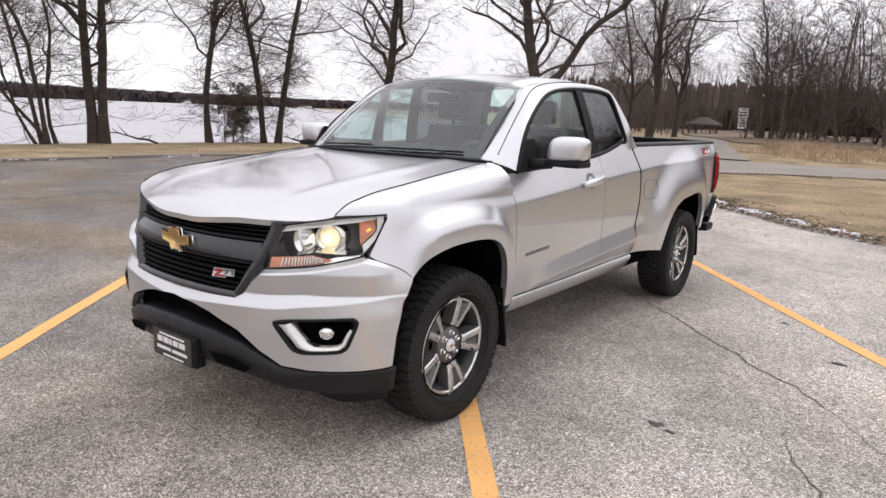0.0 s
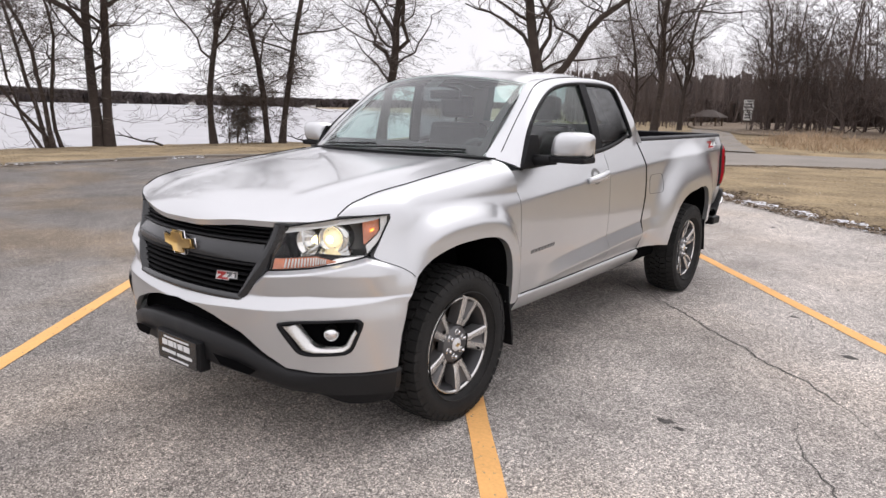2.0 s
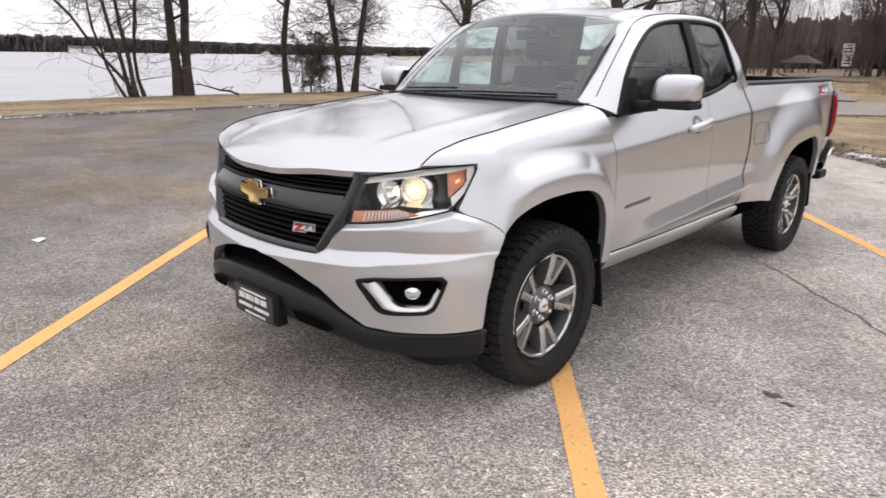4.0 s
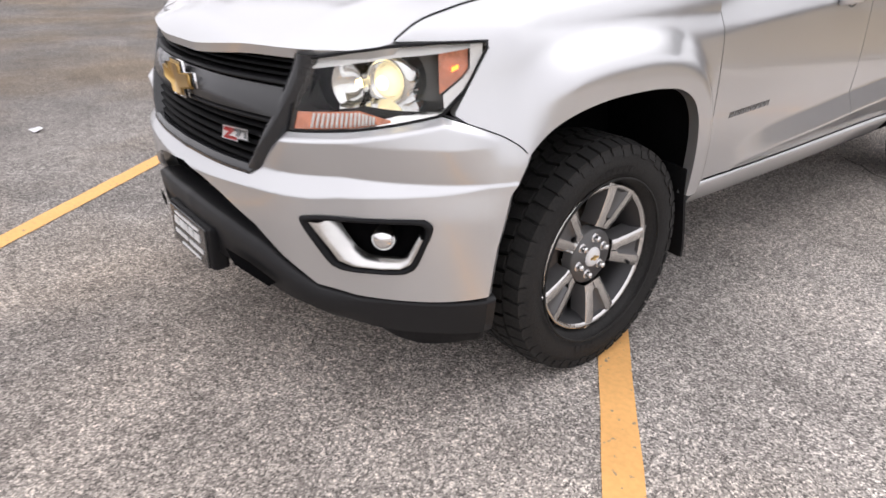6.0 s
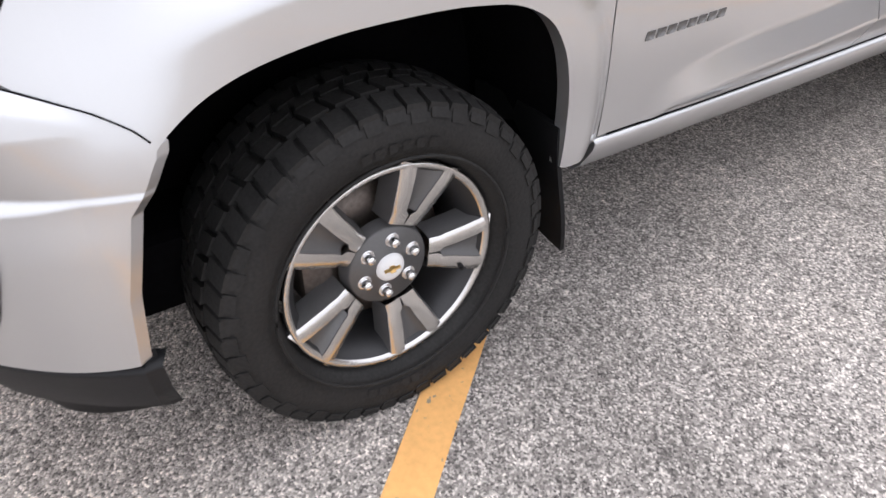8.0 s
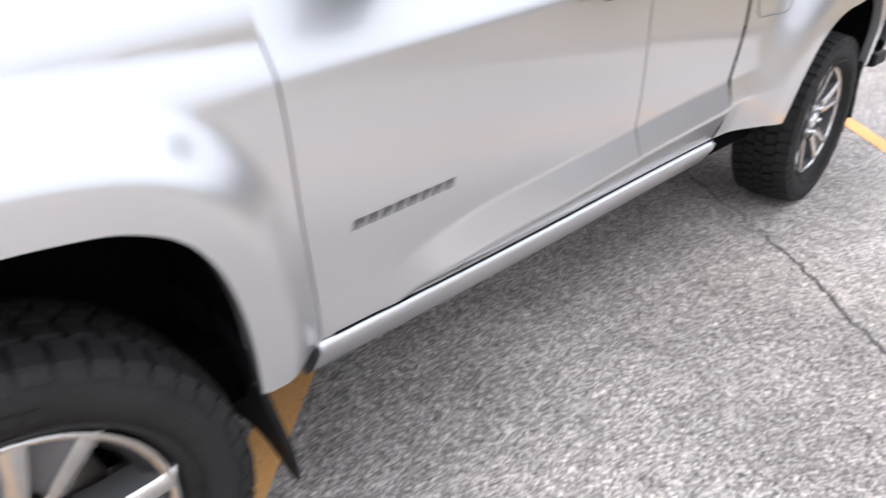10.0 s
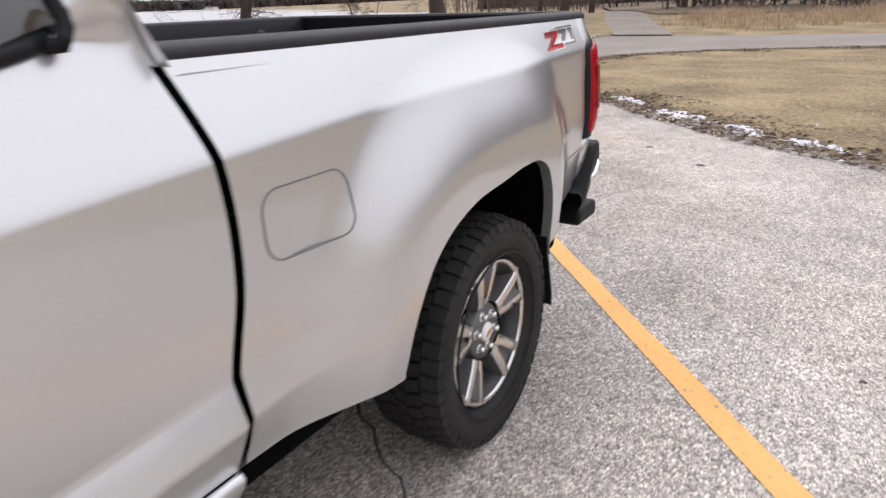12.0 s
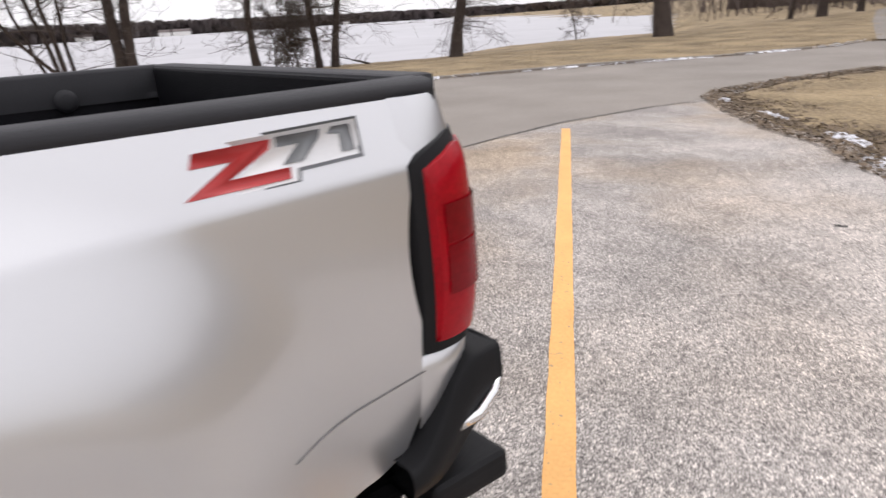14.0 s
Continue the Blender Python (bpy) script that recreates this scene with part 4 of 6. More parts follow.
see_through("door_window", joined("glass", [sheet(pane(.63, 1.555))]), SIDEGLASS, "clear side window")
see_through("quarter_window", joined("glass", [sheet(pane(1.56, 2.12))]), TINTED, "dark tinted quarter window")
PB = []
for v in np.linspace(0, 1, 12):
    z0 = 1.245
    a, b = np.array((float(side(1.6, 1.25)) - .002, 1.555, z0)), np.array((.676, 1.49, 1.672))
    c, d = np.array((float(side(1.7, 1.25)) - .002, 1.665, z0 + .005)), np.array((.674, 1.58, 1.676))
    l, r = a + (b - a) * v, c + (d - c) * v
    PB.append([l + (r - l) * u + np.array((.012 * math.sin(math.pi * v) + .003, 0, 0)) for u in (0, .33, .66, 1)])
both("b_pillar", joined("pillar", [sheet(np.array(PB), (-.02, 0, 0))]), BLACK, truck, "black door pillar")
# small triangle where the mirror sits
tri = [(.835, .60, 1.20), (.812, .70, 1.37), (.812, .78, 1.37), (.832, .80, 1.20)]
both("mirror_triangle", mesh_of("tri", tri + [(x - .02, y, z) for x, y, z in tri], [(0, 1, 2, 3), (0, 4, 5, 1), (1, 5, 6, 2), (2, 6, 7, 3), (3, 7, 4, 0)], False), BLACK, truck)


def wind_top(x):
    return 1.05 - .11 * (1 - (x / .575) ** 2)


def screen(u, v, drop=0.0):
    x0, x1 = u * .64, u * .566
    a = np.array((x0, wind_base(x0), 1.255 + .014 * (1 - u * u)))
    b = np.array((x1, wind_top(x1), 1.655 + .052 * (1 - u * u)))
    p = a + (b - a) * v
    p[1] -= .02 * math.sin(math.pi * v)
    p[2] += .018 * math.sin(math.pi * v)
    return p + np.array((0, .004 * drop, -.004 * drop))


ob = part("windscreen", joined("screen", [sheet(np.array([[screen(u, v) for v in np.linspace(.0, 1, 16)] for u in np.linspace(-1, 1, 40)]))]), CLEAR, truck, "greenish windscreen with a black border")
ob.visible_shadow = False
frit = [np.array([[screen(u, v, 1) for v in np.linspace(a, b, 8)] for u in np.linspace(c, d, 30)]) for a, b, c, d in ((0, .11, -1, 1), (.955, 1, -1, 1), (.1, .97, -1, -.93), (.1, .97, .93, 1))]
part("windscreen_border", joined("frit", [sheet(p) for p in frit]), BLACK, truck)
part("mirror_mount_shade", joined("shade", [sheet(np.array([[screen(u, v, 2) for v in np.linspace(.82, .96, 5)] for u in np.linspace(-.09, .09, 6)]))]), BLACK, truck)
part("rear_view_mirror", cuboid((-.12, .97, 1.56), (.12, 1.01, 1.62), .015), BLACK, truck)
for x0, x1 in ((-.52, .0), (.02, .55)):
    pts = [screen(x0 / .64 + (x1 - x0) / .64 * t, .012 + .03 * t) + np.array((0, -.010, .008)) for t in np.linspace(0, 1, 10)]
    part("wiper", joined("wiper", [tube([tuple(p) for p in pts], .0055, 6)]), BLACK, truck, "black windscreen wiper")
# roof
P = np.zeros((41, 30, 3))
edge = along(APILLAR[3:8], 60)
for i, u in enumerate(np.linspace(-1, 1, 41)):
    for j, v in enumerate(np.linspace(0, 1, 30)):
        y = wind_top(u * .57) + (2.13 - wind_top(u * .57)) * v
        ez = float(np.interp(max(y, 1.05), edge[:, 1], edge[:, 2]))
        ex = float(np.interp(max(y, 1.05), edge[:, 1], edge[:, 0]))
        P[i, j] = (u * ex, y, ez + .052 * (1 - u * u) + .006 * math.exp(-((abs(u) - .8) / .08) ** 2))
part("roof", joined("roof", [sheet(P, (0, 0, -.02))]), PAINT, truck)
part("aerial", joined("fin", [slab([(1.82, 1.745), (1.96, 1.745), (1.95, 1.79), (1.90, 1.79)], .03, lambda u, v, w: (w - .015, u, v))]), PAINT, truck, "small roof aerial fin")
# cab back with window
P = []
rear_edge = np.array(APILLAR[7:])
for u in np.linspace(-1, 1, 24):
    P.append([(u * rear_edge[k, 0], rear_edge[k, 1] + .03 * (1 - u * u), rear_edge[k, 2] + (.052 if k == 0 else .0) * (1 - u * u)) for k in range(4)])
P = np.array(P)
hole = np.zeros((23, 3), bool)
hole[4:19, 0:2] = True
part("cab_back", joined("back", [sheet(P, hole=hole)]), PAINT, truck)
ob = part("rear_window", joined("glass", [sheet(P[3:21, 0:3] - np.array((0, .006, 0)))]), SIDEGLASS, truck)
ob.visible_shadow = False
part("cab_back_lower", cuboid((-.77, 2.20, .52), (.77, 2.262, 1.27), .01), PAINT, truck)

# interior
part("dashboard", cuboid((-.66, .38, .95), (.66, .86, 1.235), .05), DASH, truck)
for sx in (1, -1):
    seat = part("front_seat", cuboid((sx * .36 - .25, 1.02, .72), (sx * .36 + .25, 1.52, .90), .05), CLOTH, truck, "dark cloth seat with headrest")
    bm = cuboid((sx * .36 - .24, 1.48, .86), (sx * .36 + .24, 1.60, 1.42), .05)
    bmesh.ops.rotate(bm, verts=bm.verts, cent=(0, 1.5, .9), matrix=Matrix.Rotation(radians(-10), 3, "X"))
    part("backrest", bm, CLOTH, seat)
    bm = cuboid((sx * .36 - .13, 1.55, 1.44), (sx * .36 + .13, 1.65, 1.60), .04)
    part("headrest", bm, CLOTH, seat)
wheel_pts = [(.36 + .185 * math.cos(a), .93 - .06 * math.sin(a), 1.15 + .17 * math.sin(a)) for a in np.linspace(0, 2 * math.pi, 32, endpoint=False)]
sw = part("steering_wheel", joined("rim", [tube(wheel_pts, .015, 8, True), tube([(.19, .93, 1.15), (.36, .91, 1.14), (.53, .93, 1.15)], .018, 8), tube([(.36, .91, 1.15), (.36, .99, .99)], .02, 8)]), DASH, truck)
part("cabin_trim", joined("liner", [sheet(np.array([[(u * .53, y, float(np.interp(y, edge[:, 1], edge[:, 2])) - .02 + .04 * (1 - u * u)) for y in np.linspace(1.12, 2.1, 8)] for u in np.linspace(-1, 1, 12)]))]), DASH, truck)
part("rear_trim", cuboid((-.68, 2.10, .75), (.68, 2.17, 1.30), .01), CLOTH, truck)

# mirrors
def mirror_shell():
    bm = bmesh.new()
    bmesh.ops.create_uvsphere(bm, u_segments=32, v_segments=20, radius=1)
    for v in bm.verts:
        x, y, z = v.co
        e = lambda t, p: math.copysign(abs(t) ** p, t)
        x, y, z = e(x, .55), e(y, .8), e(z, .5)
        v.co = Vector((1.012 + .112 * x + .012 * z, .82 + .085 * y * (1 - .15 * x), 1.308 + (.086 if z > 0 else .056) * z))
    for f in bm.faces:
        f.smooth = True
    return bm


bm = mirror_shell()
me = bpy.data.meshes.new("shell")
bm.to_mesh(me)
bm.free()
shells = both("wing_mirror", me, PAINT, truck, "silver wing mirror on a black arm")
for k, sx in enumerate((1, -1)):
    arm = joined("arm", [tube([(.80, .72, 1.235), (.87, .76, 1.236), (.93, .79, 1.242)], [.035, .03, .028], 10)])
    part("mirror_arm", arm if sx == 1 else mirrored(arm), BLACK, shells[k])
    base = bpy.data.meshes.new("base")
    bm = cuboid((.900, .745, 1.228), (1.112, .895, 1.262), .012)
    bm.to_mesh(base)
    bm.free()
    part("mirror_base", base if sx == 1 else mirrored(base), BLACK, shells[k], "black mirror underside")
    g = bpy.data.meshes.new("glass")
    bm = cuboid((.925, .897, 1.245), (1.10, .905, 1.365), .003)
    bm.to_mesh(g)
    bm.free()
    part("mirror_glass", g if sx == 1 else mirrored(g), CHROME, shells[k])

# door handles, door badge, flank badge
hz, hy0, hy1 = 1.098, 1.315, 1.60
for k, sx in enumerate((1, -1)):
    hx = lambda y, z: float(side(y, z))
    pts, rad = [], []
    for t in np.linspace(0, 1, 16):
        y = hy0 + (hy1 - hy0) * t
        z = hz - .010 + .026 * t
        pts.append((hx(y, z) + .012 + .022 * math.sin(math.pi * min(1, t * 1.0)) ** .6, y, z))
        rad.append(.0165 + .007 * math.sin(math.pi * t) + (.004 if t > .85 else 0))
    me = joined("grip", [tube(pts, rad, 12)])
    for v in me.vertices:
        v.co.z = hz + .003 + (v.co.z - hz - .003) * 1.15
    h = part("door_handle", me if sx == 1 else mirrored(me), PAINT, doors[k], "silver pull handle over a shade-grey cup")
    # flat disc, the hollow's shade given by its grey colour
    cup = [(hx(y, z) + .0015, y, z) for y, z in [(1.455 + .066 * math.cos(a), hz + .005 + .050 * math.sin(a)) for a in np.linspace(0, 2 * math.pi, 28, endpoint=False)]]
    c0 = tuple(np.mean(cup, 0))
    me = mesh_of("cup", [c0] + cup, [(0, 1 + i, 1 + (i + 1) % 28) for i in range(28)])
    part("handle_cup", me if sx == 1 else mirrored(me), SEAM, doors[k], "silver handle cup with its shade painted grey")
# model name as plain bars on a bright strip
for i in range(8):
    y0 = .645 + i * .0338
    zz = .729 + (y0 - .645) * .045
    me = joined("bar", [slab([(y0, zz), (y0 + .026, zz + .001), (y0 + .028, zz + .021), (y0 + .002, zz + .020)], .002, lambda u, v, w: (float(side(u, v)) + w, u, v))])
    part("badge_bar", me, SEAM, doors[0], "grey metal badge bar" if i == 0 else "")
badge(lambda u, v, w: (float(side(3.765 + u, 1.21 + v)) + .001 + w, 3.765 + u, 1.205 + v + .02 * u), (.305, .065), bedsides[0], "flank_badge", "red and grey slanted off-road badge")

# bed rails, liner, tailgate
for sx in (1, -1):
    P = []
    for y in np.linspace(2.285, 4.255, 30):
        o = float(side(y, 1.305))
        P.append([(sx * x, y, z) for x, z in ((o - .002, 1.293), (o + .003, 1.297), (o + .002, 1.315), (o - .008, 1.323), (o - .03, 1.327), (o - .045, 1.325), (o - .06, 1.327), (o - .078, 1.325), (o - .084, 1.315), (o - .084, 1.24))])
    part("bed_rail_cap", joined("cap", [sheet(np.array(P), (0, 0, -.02))]), RAILM, truck, "dark grey plastic bed rail cap")
    P = [[(sx * x, y, z) for x, z in ((.79, 1.275), (.715, 1.268), (.705, 1.18), (.69, 1.17), (.69, 1.10), (.705, 1.09), (.705, .98), (.69, .97), (.70, .82))] for y in (2.30, 4.24)]
    wall = part("bed_liner_wall", mesh_of("wall", *sheet(np.array(P)), False), LINER, truck)
    for y in (2.55, 3.95):
        v, f = lathe([(.0001, .012), (.02, .012), (.034, .006), (.036, 0)], 20)
        me = mesh_of("tie", v, f)
        me.transform(Matrix.Translation((sx * .695, y, 1.24)) @ Matrix.Diagonal((-sx, 1, 1, 1)))
        part("tie_down", me, RAILM, wall)
    part("wheel_box", cuboid((sx * .70 - .14 * (sx > 0) , 2.86, .82), (sx * .70 + .14 * (sx < 0), 3.66, 1.02), .03), LINER, wall)
part("bed_floor", cuboid((-.72, 2.29, .78), (.72, 4.26, .83), .005), LINER, truck)
for i in range(9):
    part("bed_floor_rib", cuboid((-.56 + .14 * i - .03, 2.33, .828), (-.56 + .14 * i + .03, 4.20, .842), .004), LINER, truck)
part("bed_front_wall", cuboid((-.72, 2.285, .80), (.72, 2.325, 1.338), .012), LINER, truck)
for z in (.92, 1.03, 1.14, 1.25):
    part("bed_front_rib", cuboid((-.66, 2.32, z), (.66, 2.338, z + .05), .008), LINER, truck)
gate = part("tailgate", cuboid((-.70, 4.245, .72), (.70, 4.305, 1.325), .014), PAINT, truck, "silver tailgate with black top cap")
part("tailgate_cap", cuboid((-.715, 4.235, 1.29), (.715, 4.315, 1.327), .012), RAILM, gate)
part("tailgate_liner", cuboid((-.68, 4.225, .84), (.68, 4.25, 1.32), .008), LINER, gate)
part("tailgate_handle", cuboid((-.12, 4.303, 1.17), (.12, 4.315, 1.25), .01), BLACK, gate)

# tail lamps wrap the rear corner
def tail_point(u, z, off=0.0):
    """u 0: front edge on the flank, 1: inner edge on the tail."""
    fx = float(side(4.14, z))
    pts = np.array([(fx + .002, 4.150), (fx + .010, 4.185), (fx + .004, 4.235), (fx - .02, 4.275), (fx - .07, 4.305), (fx - .13, 4.312)])
    t = np.arange(6.0) / 5
    x, y = crom(t, pts[:, 0], u), crom(t, pts[:, 1], u)
    return np.array((x + off, y + off * .6, z))


def lamp_sheet(z0, z1, u0, u1, off):
    P = []
    for u in np.linspace(u0, u1, 16):
        za = z0
        zb = z1 - .045 * (1 - min(1, u * 2.2))
        P.append([tail_point(u, za + (zb - za) * v, off * math.sin(math.pi * min(1, max(0, .04 + .92 * v))) ** .3) for v in np.linspace(0, 1, 20)])
    return np.array(P)


me = joined("tail", [sheet(lamp_sheet(.838, 1.235, 0, 1, .004), (-.05, -.03, 0))])
tails = both("tail_light", me, BLACK, truck, "red tail light in a black surround")
for k, sx in enumerate((1, -1)):
    me = joined("lens", [sheet(lamp_sheet(.862, 1.214, .13, .98, .018), (-.03, -.02, 0))])
    part("tail_lens", me if sx == 1 else mirrored(me), TAIL, tails[k], "red ribbed lens")
    for z0, z1, o in ((1.05, 1.12, .021), (.955, 1.045, .0205)):
        P = np.array([[tail_point(u, z, o) for z in np.linspace(z0, z1, 6)] for u in np.linspace(.2, .8, 12)])
        me = joined("band", [sheet(P)])
        part("lens_band", me if sx == 1 else mirrored(me), TAILDK, tails[k])

# corner skin behind the lamp, below it down to the bumper
for sx in (1, -1):
    P = np.array([[tail_point(u, z, -.002 if z > 1.23 or z < .84 else -.012) for z in list(np.linspace(.60, .838, 5)) + list(np.linspace(.84, 1.30, 8))] for u in np.linspace(0, 1, 12)])
    v, f = sheet(P)
    me = mesh_of("corner", v, f)
    part("bed_corner", me if sx == 1 else mirrored(me), PAINT, truck)
line = [(float(side(y, z)) + .001, y, z) for y, z in zip(np.linspace(3.86, 4.17, 10), np.linspace(.770, .802, 10))]
part("quarter_seam", joined("seam", [tube(line, .0016, 6)]), SEAM, bedsides[0])

# rear bumper
rb = []
for u in np.linspace(-1, 1, 41):
    a = abs(u)
    x = u * .80
    y = 4.415 - .14 * smooth(.72, 1.0, a)
    rb.append([(x, y - .09, .745), (x, y - .01, .745), (x * 1.01, y + .012, .72), (x * 1.01, y + .012, .62), (x, y - .01, .57), (x, y - .10, .56)])
rear_bumper = part("rear_bumper", joined("rb", [sheet(np.array(rb), (0, -.02, 0))]), CHROME, truck, "chrome rear bumper with black corner steps")
part("step_pad", cuboid((-.62, 4.30, .742), (.62, 4.40, .757), .006), BLACK, rear_bumper)
for sx in (1, -1):
    P = []
    for t in np.linspace(0, 1, 12):
        y = 4.085 + .24 * t
        z1 = .625 + .175 * smooth(.05, .75, t)
        z0 = .555 + .11 * smooth(.2, 1, t)
        x = .866 - .02 * t
        P.append([(sx * (x - .10), y, z1), (sx * (x - .01), y, z1), (sx * x, y, z1 - .012), (sx * (x + .004), y, (z0 + z1) / 2), (sx * (x - .004), y, z0 + .01), (sx * (x - .02), y, z0), (sx * (x - .10), y, z0)])
    part("corner_pad", joined("pad", [sheet(np.array(P), (0, .012, 0))]), BLACK, rear_bumper, "black plastic bumper corner")
    bm = cuboid((sx * .755 - .085, 4.15, .462), (sx * .755 + .085, 4.36, .535), .022, 3)
    part("corner_trim", joined("trim", [tube([(sx * .845, 4.215, .655), (sx * .856, 4.265, .672), (sx * .85, 4.31, .70), (sx * .825, 4.35, .735)], [.011, .014, .014, .012], 10)]), CHROME, rear_bumper, "bright chrome corner trim")
    part("corner_step", bm, BLACK, rear_bumper)

# mud flaps
for axle, yoff, top, bot in ((0, .402, .60, .262), (AXLES[1], .392, .585, .30)):
    for sx in (1, -1):
        P = np.array([[(sx * x, axle + yoff + .055 * smooth(top, bot, z) + .012 * math.cos((x - .72) * 14), z) for z in np.linspace(bot, top, 8)] for x in np.linspace(.60, .905, 8)])
        v, f = sheet(P, (0, .012, 0))
        part("mud_flap", mesh_of("flap", v, f), BLACK, truck, "black moulded mud flap")

# wheels: built at the driver's front corner, then copied
def build_wheel():
    R = .381
    prof = [(.236, .05), (.245, .085), (.262, .112), (.29, .127), (.318, .130), (.342, .126), (.358, .116), (.364, .103)]
    prof = prof + [(.366, .06), (.366, 0)] + [(r, -x) for r, x in [(.366, .06)] + prof[::-1]]
    v, f = lathe(prof, 96)
    wheel = part("wheel", joined("lip", [lathe([(.226, .092), (.231, .098), (.240, .101), (.242, .096), (.238, .086)], 72)]), MACHINED, truck, "six-lug alloy wheel with five split spokes")
    part("barrel", joined("barrel", [lathe([(.227, .093), (.218, .080), (.208, .068), (.200, .03), (.196, -.10), (.23, -.11)], 72)]), BARREL, wheel)
    part("tyre", mesh_of("tyre", v, f), RUBBER, wheel, "black all-terrain tyre")
    # tread lugs
    pieces = []
    n = 48
    for i in range(n):
        for lane, (x0, x1, r1, ph, sk) in enumerate(((.070, .122, R - .003, 0, .12), (.018, .064, R, .5, -.25), (-.018, .012, R, .15, .3), (-.064, -.024, R, .6, .25), (-.122, -.070, R - .003, .1, -.12))):
            a0 = 2 * math.pi * (i + ph) / n
            w = 2 * math.pi / n * (.83 if lane in (0, 4) else .78)
            vs = []
            for rr in (.360, r1):
                for xx, aa in ((x0, 0), (x1, sk * w), (x1, w + sk * w), (x0, w)):
                    r2 = rr - (.010 if abs(xx) > .115 else .0)
                    k = 1 if rr < .365 else .94
                    a = a0 + (aa - w / 2) * k
                    vs.append((xx, r2 * math.cos(a), r2 * math.sin(a)))
            pieces.append((vs, [(4, 5, 6, 7), (0, 1, 5, 4), (1, 2, 6, 5), (2, 3, 7, 6), (3, 0, 4, 7)]))
    # shoulder lugs on the upper sidewall
    for i in range(n):
        a0 = 2 * math.pi * i / n
        for sx in (1, -1):
            w = 2 * math.pi / n * (.72 if i % 2 else .84)
            vs = [(sx * x, r * math.cos(a0 + q), r * math.sin(a0 + q)) for x, r in ((.114, .364), (.127, .342 - .008 * (i % 2))) for q in (-w / 2, w / 2)] + [(sx * (x + .003), r * math.cos(a0 + q), r * math.sin(a0 + q)) for x, r in ((.1165, .3645), (.1275, .343 - .008 * (i % 2))) for q in (-w / 2, w / 2)]
            pieces.append((vs, [(4, 5, 7, 6), (0, 1, 5, 4), (2, 3, 7, 6), (0, 2, 6, 4), (1, 3, 7, 5)]))
    me = joined("tread", pieces)
    me.shade_flat()
    part("tread", me, RUBBER, wheel)
    # raised sidewall writing as short arcs
    arcs = []
    for c0, n2 in ((-1.57, 7), (1.57, 6)):
        for i in range(n2):
            a = c0 + (i - n2 / 2) * .095
            vs = [(x, r * math.cos(a + q), r * math.sin(a + q)) for x, r in ((.1285, .286), (.1325, .306)) for q in (0, .065)]
            part("sidewall_bar", mesh_of("arc", vs, [(0, 1, 3, 2)]), RUBBER, wheel)
    part("sidewall_ring", joined("ring", [tube([(.1285, .268 * math.cos(a), .268 * math.sin(a)) for a in np.linspace(0, 2 * math.pi, 72, endpoint=False)], .004, 5, True)]), RUBBER, wheel)
    # spokes: dark pocket between two bright legs
    def pt(ang, r, x, t):
        c, s = math.cos(ang), math.sin(ang)
        return (x, r * c - t * s, r * s + t * c)
    for k in range(5):
        ang = radians(67 + 72 * k)
        st = [(.096, .001, .035, .076), (.122, .003, .038, .082), (.130, .012, .042, .084), (.155, .016, .048, .088), (.180, .022, .055, .092), (.208, .029, .063, .096), (.236, .036, .073, .098)]
        P = np.array([[pt(ang, r, x - .002, t) for t in np.linspace(-i, i, 5)] for r, i, o, x in st[2:]])
        P[:, 1:4, 0] -= .012
        sp = part("spoke", joined("pocket", [sheet(P, (-.03, 0, 0))]), POCKET, wheel, "grey painted spoke with bright machined edges" if k == 0 else "")
        for sg in (1, -1):
            P = np.array([[pt(ang, r, x, sg * i), pt(ang, r, x + .002, sg * (i * .6 + o * .4)), pt(ang, r, x, sg * o), pt(ang, r, x - .003, sg * (o + .002))] for r, i, o, x in st])
            part("spoke_edge", joined("leg", [sheet(P)]), MACHINED, sp)
            P = np.array([[pt(ang, r, x - .003, sg * (o + .002)), pt(ang, r, x - .022, sg * (o + .006)), pt(ang, r, x - .06, sg * (o + .009))] for r, i, o, x in st])
            part("spoke_flank", joined("flank", [sheet(P)]), POCKET, sp)
    hub = part("hub", joined("hub", [lathe([(.0001, .080), (.032, .080), (.036, .074), (.088, .074), (.092, .068), (.098, .04)], 48)]), POCKET, wheel)
    part("centre_cap", joined("cap", [lathe([(.0001, .089), (.022, .088), (.031, .084), (.033, .078)], 36)]), WHITEB, hub, "pale centre cap with gold emblem")
    part("cap_emblem", joined("e", [slab([(-.018, -.004), (-.006, -.004), (-.004, -.009), (.008, -.009), (.006, -.004), (.019, -.004), (.018, .004), (.006, .004), (.004, .009), (-.008, .009), (-.006, .004), (-.019, .004)], .002, lambda u, v, w: (.0885 + w, u, v))]), GOLD, hub)
    for k in range(6):
        a = radians(60 * k + 20)
        me = joined("nut", [lathe([(.0001, .094), (.007, .0935), (.010, .089), (.0105, .072)], 14), lathe([(.0105, .0745), (.0145, .0755), (.016, .074)], 14)])
        me.transform(Matrix.Translation((0, .061 * math.cos(a), .061 * math.sin(a))))
        part("lug_nut", me, CHROME, hub)
    part("valve_stem", joined("valve", [tube([(.075, .185 * math.cos(-.35), .185 * math.sin(-.35)), (.10, .18 * math.cos(-.35), .18 * math.sin(-.35))], .006, 8)]), BLACK, wheel)
    part("brake_disc", joined("disc", [lathe([(.06, .0), (.09, .002), (.165, .0), (.165, -.02), (.06, -.02)], 48)]), STEEL, wheel)
    part("brake_caliper", cuboid((-.06, -.17, -.07), (.025, -.09, .09), .015), STEEL, wheel)
    return wheel


